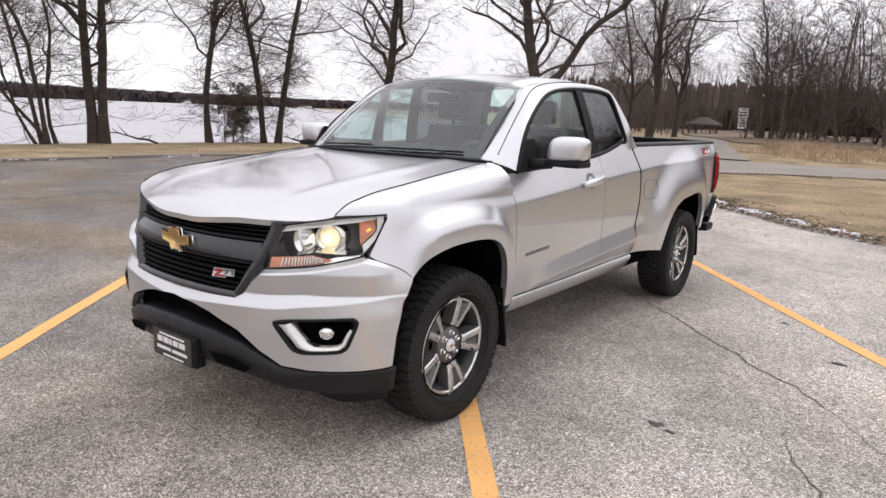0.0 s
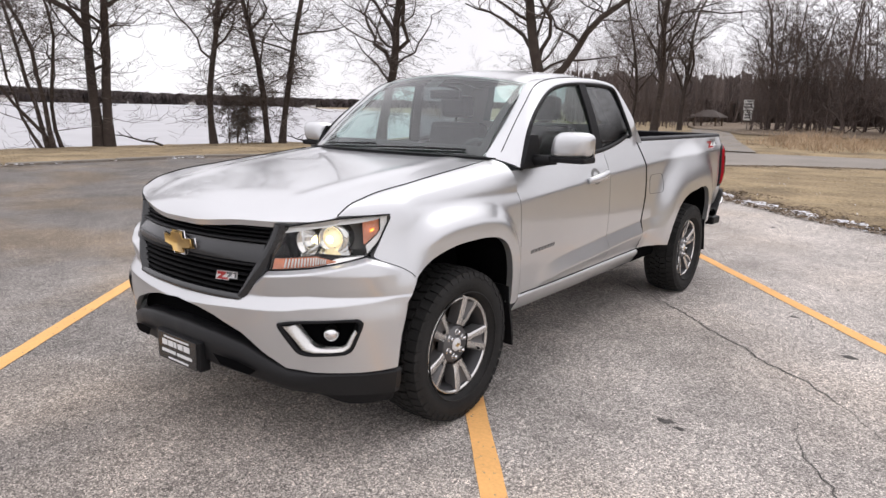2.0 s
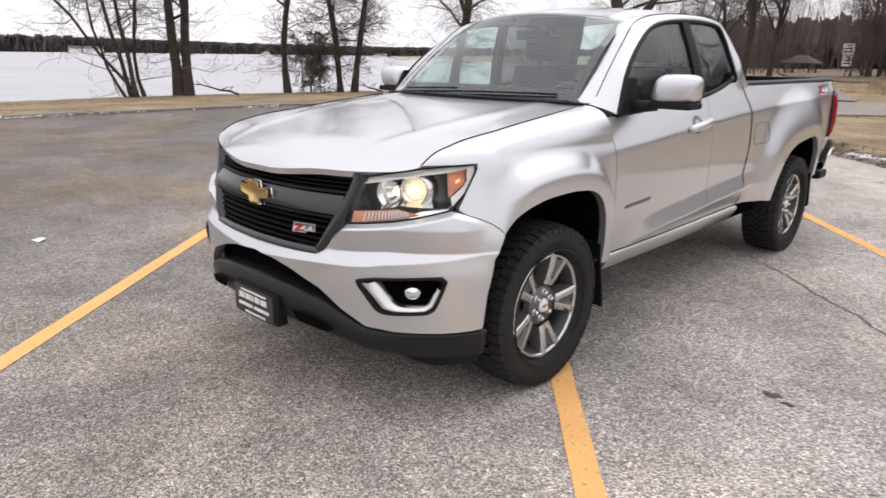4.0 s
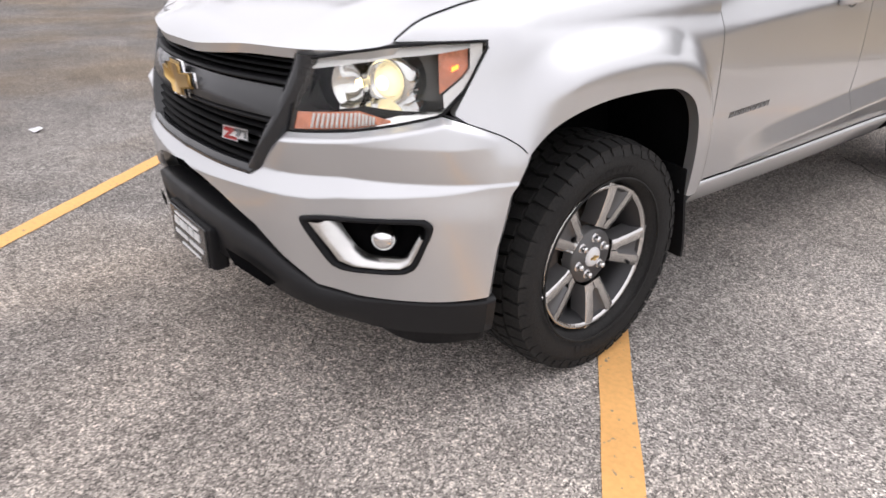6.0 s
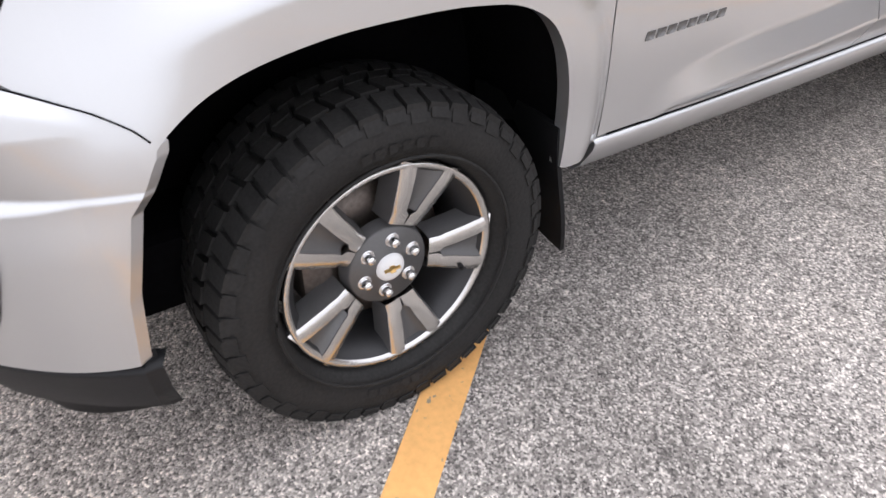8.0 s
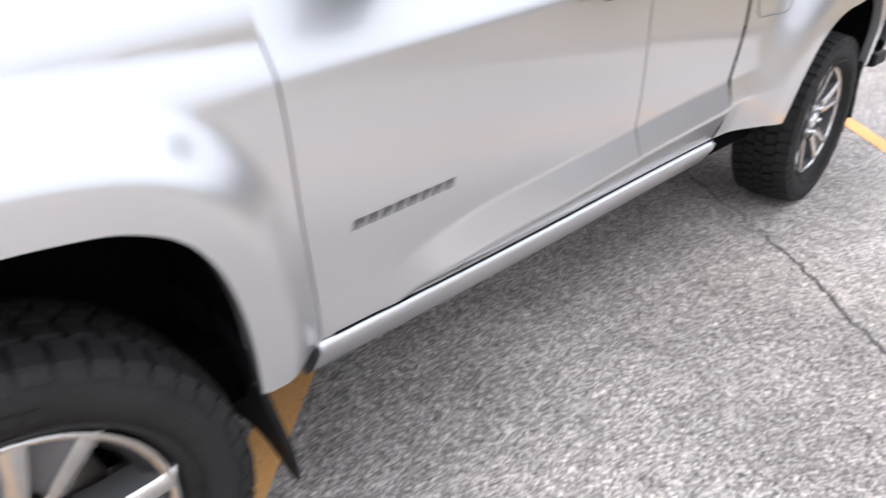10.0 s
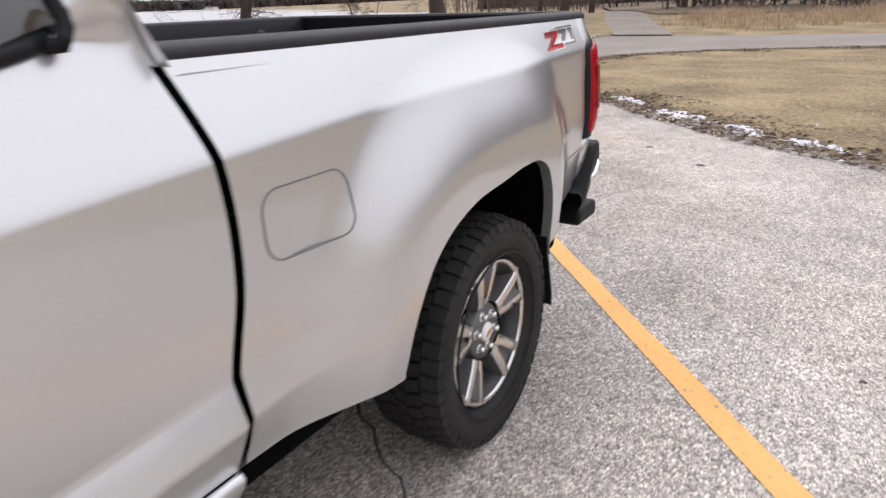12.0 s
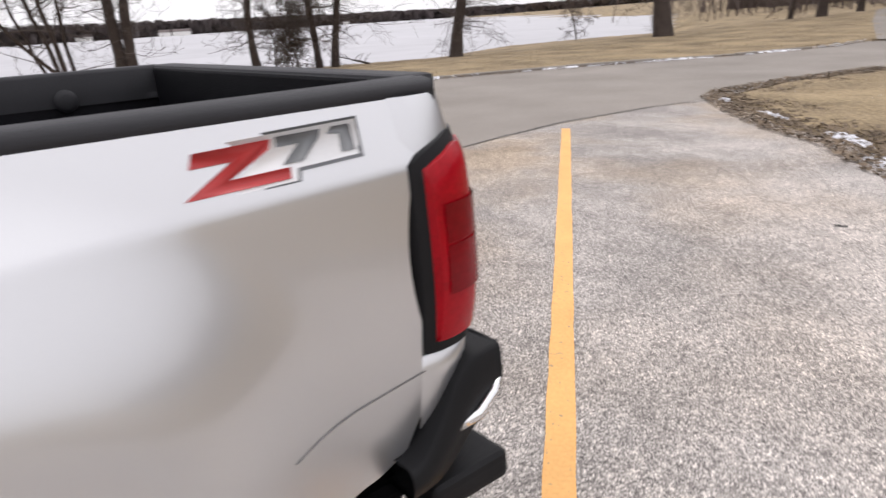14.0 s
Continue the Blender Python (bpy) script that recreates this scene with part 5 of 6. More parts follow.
wheel = build_wheel()
HX = .785
wheel.matrix_basis = pose(HX, 0, .377, 0, 0, 0)
copy_thing(wheel, pose(HX, AXLES[1], .377, 28, 0, 0))
copy_thing(wheel, pose(-HX, 0, .377, 10, 0, 180))
copy_thing(wheel, pose(-HX, AXLES[1], .377, -20, 0, 180))
for y in AXLES:
    part("axle", joined("axle", [tube([(-.75, y, .377), (-.2, y, .36), (.2, y, .36), (.75, y, .377)], [.05, .06, .06, .05], 12)]), VOID, truck)


# ---- the setting ----
def fast_mesh(name, verts, tris):
    """A mesh from arrays of points and triangles."""
    verts, tris = np.asarray(verts, np.float32), np.asarray(tris, np.int32)
    me = bpy.data.meshes.new(name)
    me.vertices.add(len(verts))
    me.vertices.foreach_set("co", verts.ravel())
    me.loops.add(tris.size)
    me.loops.foreach_set("vertex_index", tris.ravel())
    me.polygons.add(len(tris))
    me.polygons.foreach_set("loop_start", np.arange(0, tris.size, 3, dtype=np.int32))
    me.update(calc_edges=True)
    return me


SHORE = ([-3000, -200, -60, 0, 10, 18, 23, 30, 37, 43, 60, 120, 400, 3000], [-400, -60, -27, -24.2, -25.2, -24.4, -22.6, -25.5, -25, -22.5, -34, -75, -300, -3000])


def ground_z(x, y):
    """Height of the land: nearly flat, a low bank to the lake, rising a little beyond the road."""
    x, y = np.asarray(x, float), np.asarray(y, float)
    d = x - np.interp(y, SHORE[0], SHORE[1])
    z = -.30 * (1 - smooth(0, 9, d)) + .55 * smooth(20, 46, y) * smooth(-22, -8, x) + 2.5 * smooth(60, 300, np.hypot(x, y)) * smooth(0, 60, d)
    z = z - 1.3 * smooth(.4, -2.5, d)
    return z


# plan of the paved lot and road (x, y), counter-clockwise
LOT = [(-14.9, -60), (60, -60), (60, -34), (14, -2.5), (6, 4.6), (3.6, 6.8), (2.0, 8.2), (1.1, 8.75), (-.32, 10.05), (-.8, 10.7), (-1.9, 11.5), (-2.9, 12.5), (-3.7, 13.4), (-4.0, 14.2), (-3.8, 16), (-3.2, 18.4), (-1.5, 20.1), (1.4, 21.6), (10, 24), (40, 31), (90, 40), (90, 45), (40, 36.5), (10, 29.2), (1.5, 26.5), (-3.5, 25.7), (-6.2, 25.6), (-6.6, 23.5), (-7.6, 21.2), (-8.8, 19.3), (-10, 17.2), (-11.2, 14.4), (-13.2, 11.4), (-14.4, 8.6), (-14.6, 3.6)]


def signed(poly, X, Y):
    """Distance to a polygon's edge, negative inside."""
    best = np.full(X.shape, 1e9)
    ins = np.zeros(X.shape, bool)
    for (x0, y0), (x1, y1) in zip(poly, poly[1:] + poly[:1]):
        dx, dy = x1 - x0, y1 - y0
        t = np.clip(((X - x0) * dx + (Y - y0) * dy) / (dx * dx + dy * dy), 0, 1)
        best = np.minimum(best, np.hypot(X - x0 - t * dx, Y - y0 - t * dy))
        if y0 != y1:
            c = ((y0 > Y) != (y1 > Y)) & (X < (x1 - x0) * (Y - y0) / (y1 - y0) + x0)
            ins ^= c
    return np.where(ins, -best, best)


def wave(X, Y, k, seed):
    r = np.random.RandomState(seed)
    out = np.zeros(np.shape(X))
    for i in range(7):
        a, ph, f = r.uniform(0, 6.28), r.uniform(0, 6.28), k * (1.6 ** (i * .7))
        out += np.sin(f * (np.cos(a) * X + np.sin(a) * Y) + ph) / (1 + i * .6)
    return out / 3


def axis(a, b, fine0, fine1, step, n_out):
    inner = np.arange(fine0, fine1 + step, step)
    left = fine0 - np.geomspace(step, fine0 - a, n_out)[::-1]
    right = inner[-1] + np.geomspace(step, b - inner[-1], n_out)
    return np.concatenate([left, inner, right])


gx, gy = axis(-3000, 3000, -26, 16, .28, 26), axis(-3000, 3000, -4, 46, .28, 26)
X, Y = np.meshgrid(gx, gy, indexing="ij")
dist = signed(LOT, X, Y) + .16 * wave(X, Y, 2.2, 3) * (np.hypot(X, Y) < 60)
Zg = ground_z(X, Y) + np.where(dist < 0, -.06, -.06 + .10 * smooth(-.05, .35, dist) + .022 * wave(X, Y, 4.5, 5) * smooth(.1, .6, dist))
idx = np.arange(X.size).reshape(X.shape)
quads = np.stack([idx[:-1, :-1], idx[1:, :-1], idx[1:, 1:], idx[:-1, 1:]], -1).reshape(-1, 4)
tris = np.concatenate([quads[:, [0, 1, 2]], quads[:, [0, 2, 3]]])
me = fast_mesh("ground", np.stack([X, Y, Zg], -1).reshape(-1, 3), tris)
me.shade_smooth()
ground = tagged(part("ground", me, GRASS), "dormant brown grass ground with a low bank to the lake", "ground", kind="structure")


def flat(poly, z, name, mat, cell=1.0, lift=0.0):
    """A paved sheet over a polygon, following the land."""
    bm = bmesh.new()
    f = bm.faces.new([bm.verts.new((x, y, 0)) for x, y in poly])
    bmesh.ops.triangulate(bm, faces=[f])
    for k in np.arange(-20, 48, 2.0):
        bmesh.ops.bisect_plane(bm, geom=bm.verts[:] + bm.edges[:] + bm.faces[:], plane_co=(0, k, 0), plane_no=(0, 1, 0))
    for k in np.arange(-16, 20, 4.0):
        bmesh.ops.bisect_plane(bm, geom=bm.verts[:] + bm.edges[:] + bm.faces[:], plane_co=(k, 0, 0), plane_no=(1, 0, 0))
    for v in bm.verts:
        v.co.z = float(ground_z(v.co.x, v.co.y)) + z
    bmesh.ops.recalc_face_normals(bm, faces=bm.faces)
    if bm.faces[:][0].normal.z < 0:
        bmesh.ops.reverse_faces(bm, faces=bm.faces)
    return part(name, bm, mat)


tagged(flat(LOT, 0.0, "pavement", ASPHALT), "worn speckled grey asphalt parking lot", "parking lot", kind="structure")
ROADP = [(-13.6, 10.0), (-9.4, 10.6), (-6.0, 8.4), (-4.08, 8.35), (-4.25, 10.2), (-4.1, 12.1), (-3.75, 13.7), (-3.85, 16), (-3.25, 18.4), (-1.55, 20.1), (1.4, 21.6), (10, 24), (40, 31), (90, 40), (90, 45), (40, 36.5), (10, 29.2), (1.5, 26.5), (-3.5, 25.7), (-6.2, 25.6), (-6.6, 23.5), (-7.6, 21.2), (-8.8, 19.3), (-10, 17.2), (-11.2, 14.4), (-13.1, 11.4)]
tagged(flat(ROADP, .005, "road", ROAD), "pale worn park road curving past the lot", "road", kind="structure")
tagged(flat([(-5.9, 25.6), (-3.9, 25.7), (-6.6, 33), (-10.5, 45), (-17, 66), (-19.5, 66), (-12.8, 45), (-8.7, 33)], .05, "pavement_path", ROAD), "pale paved footpath leading to the woods", "path", kind="structure")

tagged(flat([(-7.6, 37.2), (10, 37.6), (60, 48), (60, 95), (-45, 120), (-26, 84), (-12.2, 46)], .09, "forest_floor", LITTER), "brown leaf-covered ground under the bare woods", "ground", kind="structure")

# stall lines
D, N = Vector((-.65, .76, 0)).normalized(), Vector((.76, .65, 0)).normalized()
for q, s0, s1 in ((-1.93, -3.5, 4.6), (.771, -3.2, 9.6), (3.57, -3.0, 10.2), (-4.65, -3.4, 1.2)):
    n = 60
    rng = random.Random(int(q * 100))
    P = np.array([[tuple(N * (q + e + rng.uniform(-.003, .003)) + D * (s0 + (s1 - s0) * i / n) + Vector((0, 0, .004))) for e in (-.054, .054)] for i in range(n + 1)])
    tagged(part("stall_line", mesh_of("line", *sheet(P)), STRIPE), "faded yellow-orange painted stall line on the asphalt", "road marking", "stall lines", kind="structure")


def ribbon(points, width, name, mat, label, category, z=.003, seed=1, group=""):
    """A wandering strip on the pavement, uneven in width."""
    rng = random.Random(seed)
    fine = []
    for (x0, y0), (x1, y1) in zip(points[:-1], points[1:]):
        m = max(2, int(math.hypot(x1 - x0, y1 - y0) / .05))
        fine += [(x0 + (x1 - x0) * i / m, y0 + (y1 - y0) * i / m) for i in range(m)]
    fine.append(points[-1])
    P, w = [], width
    for i, (x, y) in enumerate(fine):
        a, b = fine[max(0, i - 1)], fine[min(len(fine) - 1, i + 1)]
        t = Vector((b[0] - a[0], b[1] - a[1], 0)).normalized()
        nn = Vector((-t.y, t.x, 0))
        w = max(width * .4, min(width * 1.7, w * rng.uniform(.7, 1.4)))
        c = Vector((x, y, z)) + nn * rng.uniform(-.015, .015)
        P.append([tuple(c - nn * w / 2), tuple(c + nn * w / 2)])
    return tagged(part(name, mesh_of(name, *sheet(np.array(P))), mat), label, category, group, kind="structure")


ribbon([(.2, 3.3), (.6, 3.0), (.88, 2.80), (1.02, 2.66), (1.22, 2.5), (1.37, 2.32), (1.71, 2.06), (1.86, 1.87), (2.11, 1.72), (2.4, 1.38), (2.65, 1.04), (3.1, .7), (3.6, .1)], .007, "pavement_crack", CRACKM, "dark winding crack across the asphalt", "crack", seed=2, group="cracks")
ribbon([(2.22, 1.05), (2.24, .9), (2.34, .64), (2.46, .49), (2.6, .1)], .005, "pavement_crack", CRACKM, "thin dark crack in the asphalt", "crack", seed=3, group="cracks")
ribbon([(-4.05, 8.3), (-4.2, 9.3), (-4.3, 10.5), (-4.1, 12.1), (-3.6, 13.4)], .018, "pavement_seam", CRACKM, "dark seam between lot and road asphalt", "crack", z=.008, seed=6)
for cx, cy, r, sd in ((1.70, .64, .05, 1), (1.78, .60, .03, 2), (1.82, 3.05, .035, 3), (.69, 7.5, .06, 4), (.1, 8.06, .05, 5), (2.28, 2.32, .05, 6), (1.95, 4.2, .02, 7), (-2.5, -1.6, .04, 8)):
    rng = random.Random(sd)
    pts = [(cx + r * rng.uniform(.5, 1.3) * math.cos(a), cy + .6 * r * rng.uniform(.5, 1.3) * math.sin(a)) for a in np.linspace(0, 2 * math.pi, 14, endpoint=False)]
    v = [(cx, cy, .010)] + [(x, y, .003) for x, y in pts]
    tagged(part("leaf_scrap", mesh_of("scrap", v, [(0, 1 + i, 1 + (i + 1) % 14) for i in range(14)]), CRACKM), "small dark scrap of dead leaf on the asphalt", "leaf", "leaf scraps")
tagged(part("paper_scrap", mesh_of("paper", [(-3.42, -.92, .004), (-3.30, -.90, .004), (-3.29, -.84, .03), (-3.40, -.85, .018)], [(0, 1, 2, 3)]), SNOW), "small white crumpled scrap lying on the asphalt", "litter")

# lake and far shore
lake = mesh_of("lake", [(-3000, -3000, -.80), (-8, -3000, -.80), (-8, 3000, -.80), (-3000, 3000, -.80)], [(0, 1, 2, 3)])
tagged(part("water", lake, ICE), "frozen pale grey lake", "lake", kind="structure")


def far_woods(a0, a1, n, dist_fn, high, seed, name, mat, label, rag=1.0):
    """A distant belt of trees as a land strip with ragged crowns."""
    r = np.random.RandomState(seed)
    V, T = [], []
    for a in np.linspace(a0, a1, n):
        d = dist_fn(a) * r.uniform(.96, 1.10)
        c = np.array((-math.sin(a) * d, math.cos(a) * d))
        w = d * (a1 - a0) / n * r.uniform(2.0, 5.0)
        h = high(a) * (1 + rag * r.uniform(-.25, .1))
        ax = np.array((math.cos(a), math.sin(a)))
        k = len(V)
        m = 9
        prof = [.2 * h] + [h * (1 - .45 * r.rand() ** 1.6) for j in range(m)] + [.2 * h]
        for j, hh in enumerate(prof):
            p = c + ax * w * (j / (m + 1) - .5)
            V.append((p[0], p[1], -1.0))
            V.append((p[0] - math.sin(a) * -.02 * d * r.rand(), p[1] + math.cos(a) * -.02 * d * r.rand(), -1.0 + hh))
        for j in range(len(prof) - 1):
            q = k + 2 * j
            T += [(q, q + 2, q + 3), (q, q + 3, q + 1)]
    return tagged(part(name, fast_mesh(name, V, T), mat), label, "woods", kind="stuff")


far_woods(radians(28), radians(125), 1500, lambda a: np.interp(math.degrees(a), [28, 45, 60, 75, 95, 125], [900, 1000, 850, 620, 500, 450]), lambda a: np.interp(math.degrees(a), [28, 50, 125], [13, 13, 15]), 4, "hazy_far_shore_woods", HAZEWOOD, "dark band of bare woods on the far lake shore", .4)
far_woods(radians(-235), radians(27), 900, lambda a: np.interp(math.degrees(a), [-235, -150, -40, -10, 27], [700, 900, 700, 220, 190]), lambda a: np.interp(math.degrees(a), [-40, 0], [12, 14]), 5, "distant_woods", HAZEWOOD, "distant bare brown woods round the park", .25)
far_woods(radians(-62), radians(7.5), 420, lambda a: 74, lambda a: np.interp(math.degrees(a), [-20, 0, 7.5], [7.5, 6.0, 4.0]), 6, "deep_woods", WOODS, "deep brown mass of bare woods")
far_woods(radians(7), radians(27), 160, lambda a: 112, lambda a: 5, 7, "deep_woods", WOODS, "deep brown mass of bare woods beyond the shelter")
for a, d, w in ((71.5, 600, 9), (70.3, 610, 14), (63, 800, 16), (58, 830, 10), (49, 930, 20), (77, 590, 12)):
    c = Vector((-math.sin(radians(a)) * d, math.cos(radians(a)) * d, -.8))
    t = Vector((math.cos(radians(a)), math.sin(radians(a)), 0))
    house = new("shore_house")
    house.location = c
    tagged(house, "tiny pale lakeside house among far trees", "house", "shore houses")
    bm = cuboid((-w / 2, -3, 0), (w / 2, 3, 3))
    bmesh.ops.rotate(bm, verts=bm.verts, cent=(0, 0, 0), matrix=Matrix.Rotation(radians(a), 3, "Z"))
    part("wall", bm, SIGNW, house)
    v, f = slab([(-3.5, 3), (3.5, 3), (0, 5)], w, lambda u, vv, ww: (ww - w / 2, u, vv))
    me = mesh_of("roof", v, f, False)
    me.transform(Matrix.Rotation(radians(a), 4, "Z"))
    part("roof", me, HAZEWOOD, house)


# ---- bare trees ----
def tree_arrays(seed, height, radius, lean=(0, 0), first=.3, limbs=12, levels=4, spread=1.0, droop=0.0, tips=4, twiggy=0, up=0.0, coarse=False, bend=.09, forks=()):
    """Trunk and crown of a leafless tree, as (points, triangles) each."""
    rng = random.Random(seed)
    out = {0: ([], []), 1: ([], [])}

    def pipe(points, rad, sides, which):
        V, T = out[which]
        k = len(V)
        n = len(points)
        for i, p in enumerate(points):
            t = points[min(i + 1, n - 1)] - points[max(i - 1, 0)]
            q = t.normalized().to_track_quat("Z", "Y").to_matrix() if t.length else Matrix.Identity(3)
            for s in range(sides):
                a = 2 * math.pi * s / sides
                V.append(tuple(p + q @ Vector((rad[i] * math.cos(a), rad[i] * math.sin(a), 0))))
        for i in range(n - 1):
            for s in range(sides):
                a, b, c, d = k + i * sides + s, k + i * sides + (s + 1) % sides, k + (i + 1) * sides + (s + 1) % sides, k + (i + 1) * sides + s
                T += [(a, b, c), (a, c, d)]

    def grow(p, d, length, rad, level):
        seg = (6, 4, 3, 2, 2)[min(level, 4)] if coarse else (9, 7, 5, 4, 3)[min(level, 4)]
        pts, rr = [p.copy()], [rad * (1.35 if level == 0 else 1)]
        wob = (bend, .40, .42, .40, .40)[min(level, 4)]
        for i in range(seg):
            d = (d + Vector((rng.gauss(0, wob), rng.gauss(0, wob), rng.gauss(0, wob * .6) + (.07 if level in (1, 2) else .02) - droop * (level >= 2)))).normalized()
            p = p + d * length / seg
            pts.append(p.copy())
            rr.append(max(.005, rad * (1 - .75 * (i + 1) / seg) if level else rad * (1 - .6 * (i + 1) / seg)))
        pipe(pts, rr, ((5, 4, 3, 3, 3) if coarse else (10, 7, 5, 3, 3))[min(level, 4)], 0 if level <= 1 else 1)
        if level >= levels:
            return
        count = (limbs, 5, 4, 0, 0)[level] if coarse else (limbs, 6, 5, tips, 0)[level]
        if level == 0:
            for t, width, out_x, out_y in forks:
                i = min(seg - 1, int(t * seg))
                grow(pts[i].lerp(pts[i + 1], t * seg - i), Vector((out_x, out_y, 1)).normalized(), length * (1 - t) * .95, rr[i] * width, 1)
        for c in range(count):
            t = (first + (1 - first) * (c + rng.random()) / count) if level == 0 else rng.uniform(.25, 1)
            i = min(seg - 1, int(t * seg))
            base = pts[i].lerp(pts[i + 1], t * seg - i)
            side_dir = Vector((rng.gauss(0, 1), rng.gauss(0, 1), rng.gauss(.15, .35))).normalized()
            here = (pts[i + 1] - pts[i]).normalized()
            nd = (here * (.6 if level else .75) + side_dir * spread * (.9 if level else .85)).normalized()
            ln = length * ((.50 - .25 * t) if level == 0 else rng.uniform(.35, .6))
            grow(base, nd, ln, rr[i] * (rng.uniform(.25, .45) if level == 0 else rng.uniform(.38, .6)), level + 1)
        if level == 0:
            for c in range(twiggy):
                t = rng.uniform(.12, .6)
                i = min(seg - 1, int(t * seg))
                nd = Vector((rng.gauss(0, 1), rng.gauss(0, 1), rng.gauss(-.1, .5))).normalized()
                grow(pts[i].lerp(pts[i + 1], t * seg - i), nd, rng.uniform(1.0, 2.8), .02, 2)

    grow(Vector((0, 0, up - .15)), Vector((lean[0], lean[1], 1)).normalized(), height, radius, 0)
    return out


def tree(x, y, stems, label, extra=()):
    """One tree: each stem is (dx, dy, settings)."""
    t = new("bare_tree")
    z = float(ground_z(x, y))
    t.location = (x, y, z)
    tagged(t, label, "tree", "shore trees")
    for dx, dy, kw in stems:
        arr = tree_arrays(**kw)
        for key, name, mat in ((0, "trunk", BARK), (1, "crown", TWIG)):
            V, T = arr[key]
            if not V:
                continue
            me = fast_mesh(name, np.array(V) + (dx, dy, 0), T)
            me.shade_smooth()
            part(name, me, mat, t)
    return t


tree(-24.3, 10.5, [(-.14, -.10, dict(seed=11, height=11, radius=.21, lean=(.0, -.01), bend=.035, first=.26, limbs=12, twiggy=18, forks=((.42, .75, -.1, -.35), (.5, .6, .0, .3)))), (.14, .16, dict(seed=12, height=11.5, radius=.195, lean=(.0, .02), bend=.035, first=.30, limbs=12, twiggy=18, forks=((.48, .6, .1, .4),)))], "twin-trunked bare lakeside tree with dark bark")
tree(-24.6, 8.6, [(0, 0, dict(seed=21, height=8, radius=.085, lean=(.05, -.42), first=.2, limbs=8, twiggy=5, droop=.04, bend=.12)), (.2, .1, dict(seed=22, height=8.5, radius=.09, lean=(.1, -.22), first=.22, limbs=8, twiggy=5, bend=.12)), (.1, .3, dict(seed=23, height=7, radius=.07, lean=(-.1, -.62), first=.25, limbs=7, twiggy=4, droop=.05, bend=.12)), (.0, .5, dict(seed=24, height=8, radius=.075, lean=(0, -.08), first=.25, limbs=7, twiggy=4, bend=.1)), (.1, -.2, dict(seed=25, height=6.5, radius=.06, lean=(.1, -.8), first=.25, limbs=7, twiggy=4, droop=.05, bend=.14))], "clump of slim leaning bare stems at the water")
tree(-24.0, 15.25, [(0, 0, dict(seed=31, height=10.5, radius=.155, lean=(-.03, -.10), first=.36, limbs=14, twiggy=54, forks=((.46, .7, -.1, -.38), (.47, .75, .05, .12))))], "single bare leaning lakeside tree")
tree(-22.8, 17.6, [(-.15, -.2, dict(seed=41, height=11, radius=.15, lean=(-.05, -.07), first=.30, limbs=13, twiggy=70, droop=.06, forks=((.40, .6, 0, -.3),))), (.3, .2, dict(seed=42, height=11.5, radius=.15, lean=(.06, .12), first=.33, limbs=13, twiggy=64, droop=.06))], "two-stemmed bare tree hung with vines")
tree(-24.2, 16.6, [(0, 0, dict(seed=45, height=2.8, radius=.035, first=.1, limbs=22, droop=.26, spread=1.3, tips=4)), (.4, .3, dict(seed=46, height=2.5, radius=.03, first=.1, limbs=22, droop=.28, spread=1.3, tips=4)), (.1, -.5, dict(seed=47, height=2.4, radius=.03, first=.1, limbs=20, droop=.28, spread=1.3, tips=4))], "tangled bare shrub hanging over the bank")
tree(-21.0, 22.85, [(0, 0, dict(seed=51, height=11, radius=.25, lean=(.02, .02), first=.26, limbs=17, spread=1.15, droop=.13, twiggy=60, forks=((.34, .6, -.2, -.55), (.42, .6, .1, .5), (.45, .55, 0, -.2))))], "stout bare lakeside tree with drooping twigs")
tree(-15.2, 29.3, [(0, 0, dict(seed=61, height=14, radius=.34, lean=(.0, -.01), first=.20, limbs=24, spread=1.25, twiggy=24)), (.0, .0, dict(seed=62, height=9.5, radius=.21, lean=(.66, .95), first=.2, limbs=16, spread=1.1, up=3.0, bend=.16))], "large old bare tree with a heavy side limb")
fan = ((.25, .6, -.25, .1), (.28, .6, .3, .1), (.36, .55, .1, -.2), (.42, .5, -.1, .2))
for i, (x, y, h, r) in enumerate(((-13.5, 40, 13, .22), (-13.6, 45, 10.5, .16), (-16.4, 43, 10, .13), (-8.6, 48, 10, .13))):
    tree(x, y, [(0, 0, dict(seed=70 + i, height=h, radius=r, lean=(.02, .03 * (-1) ** i), first=.22, limbs=16, spread=1.0, twiggy=14, forks=fan))], "bare park tree near the woods")
tree(-23.8, 34, [(0, 0, dict(seed=90, height=2.8, radius=.05, first=.15, limbs=14, droop=.12, spread=1.2, tips=4))], "small weeping bare shrub on the shore")

# fallen branch at the water's edge
for x, y, sd, ln in ((-23.3, 12.4, 5, 2.3), (-22.4, 19.4, 6, 1.4)):
    rng = random.Random(sd)
    p, d = Vector((x, y, float(ground_z(x, y)) + .05)), Vector((-.25, -.85, .42))
    pts = [p.copy()]
    for i in range(6):
        d = (d + Vector((rng.gauss(0, .2), rng.gauss(0, .2), rng.gauss(0, .15)))).normalized()
        p = p + d * ln / 6
        pts.append(p.copy())
    pcs = [tube(pts, [.05, .045, .04, .03, .025, .018, .01], 7)]
    for j in (1, 2, 3, 4):
        q = pts[j]
        e = Vector((rng.gauss(0, .3), rng.uniform(-.6, .5), rng.uniform(.2, .7)))
        pcs.append(tube([q, q + e * .4, q + e * .75 + Vector((0, .08, -.04))], [.02, .014, .006], 5))
    tagged(part("fallen_branch", joined("branch", pcs), BARK), "dead fallen branch on the lake bank", "branch")

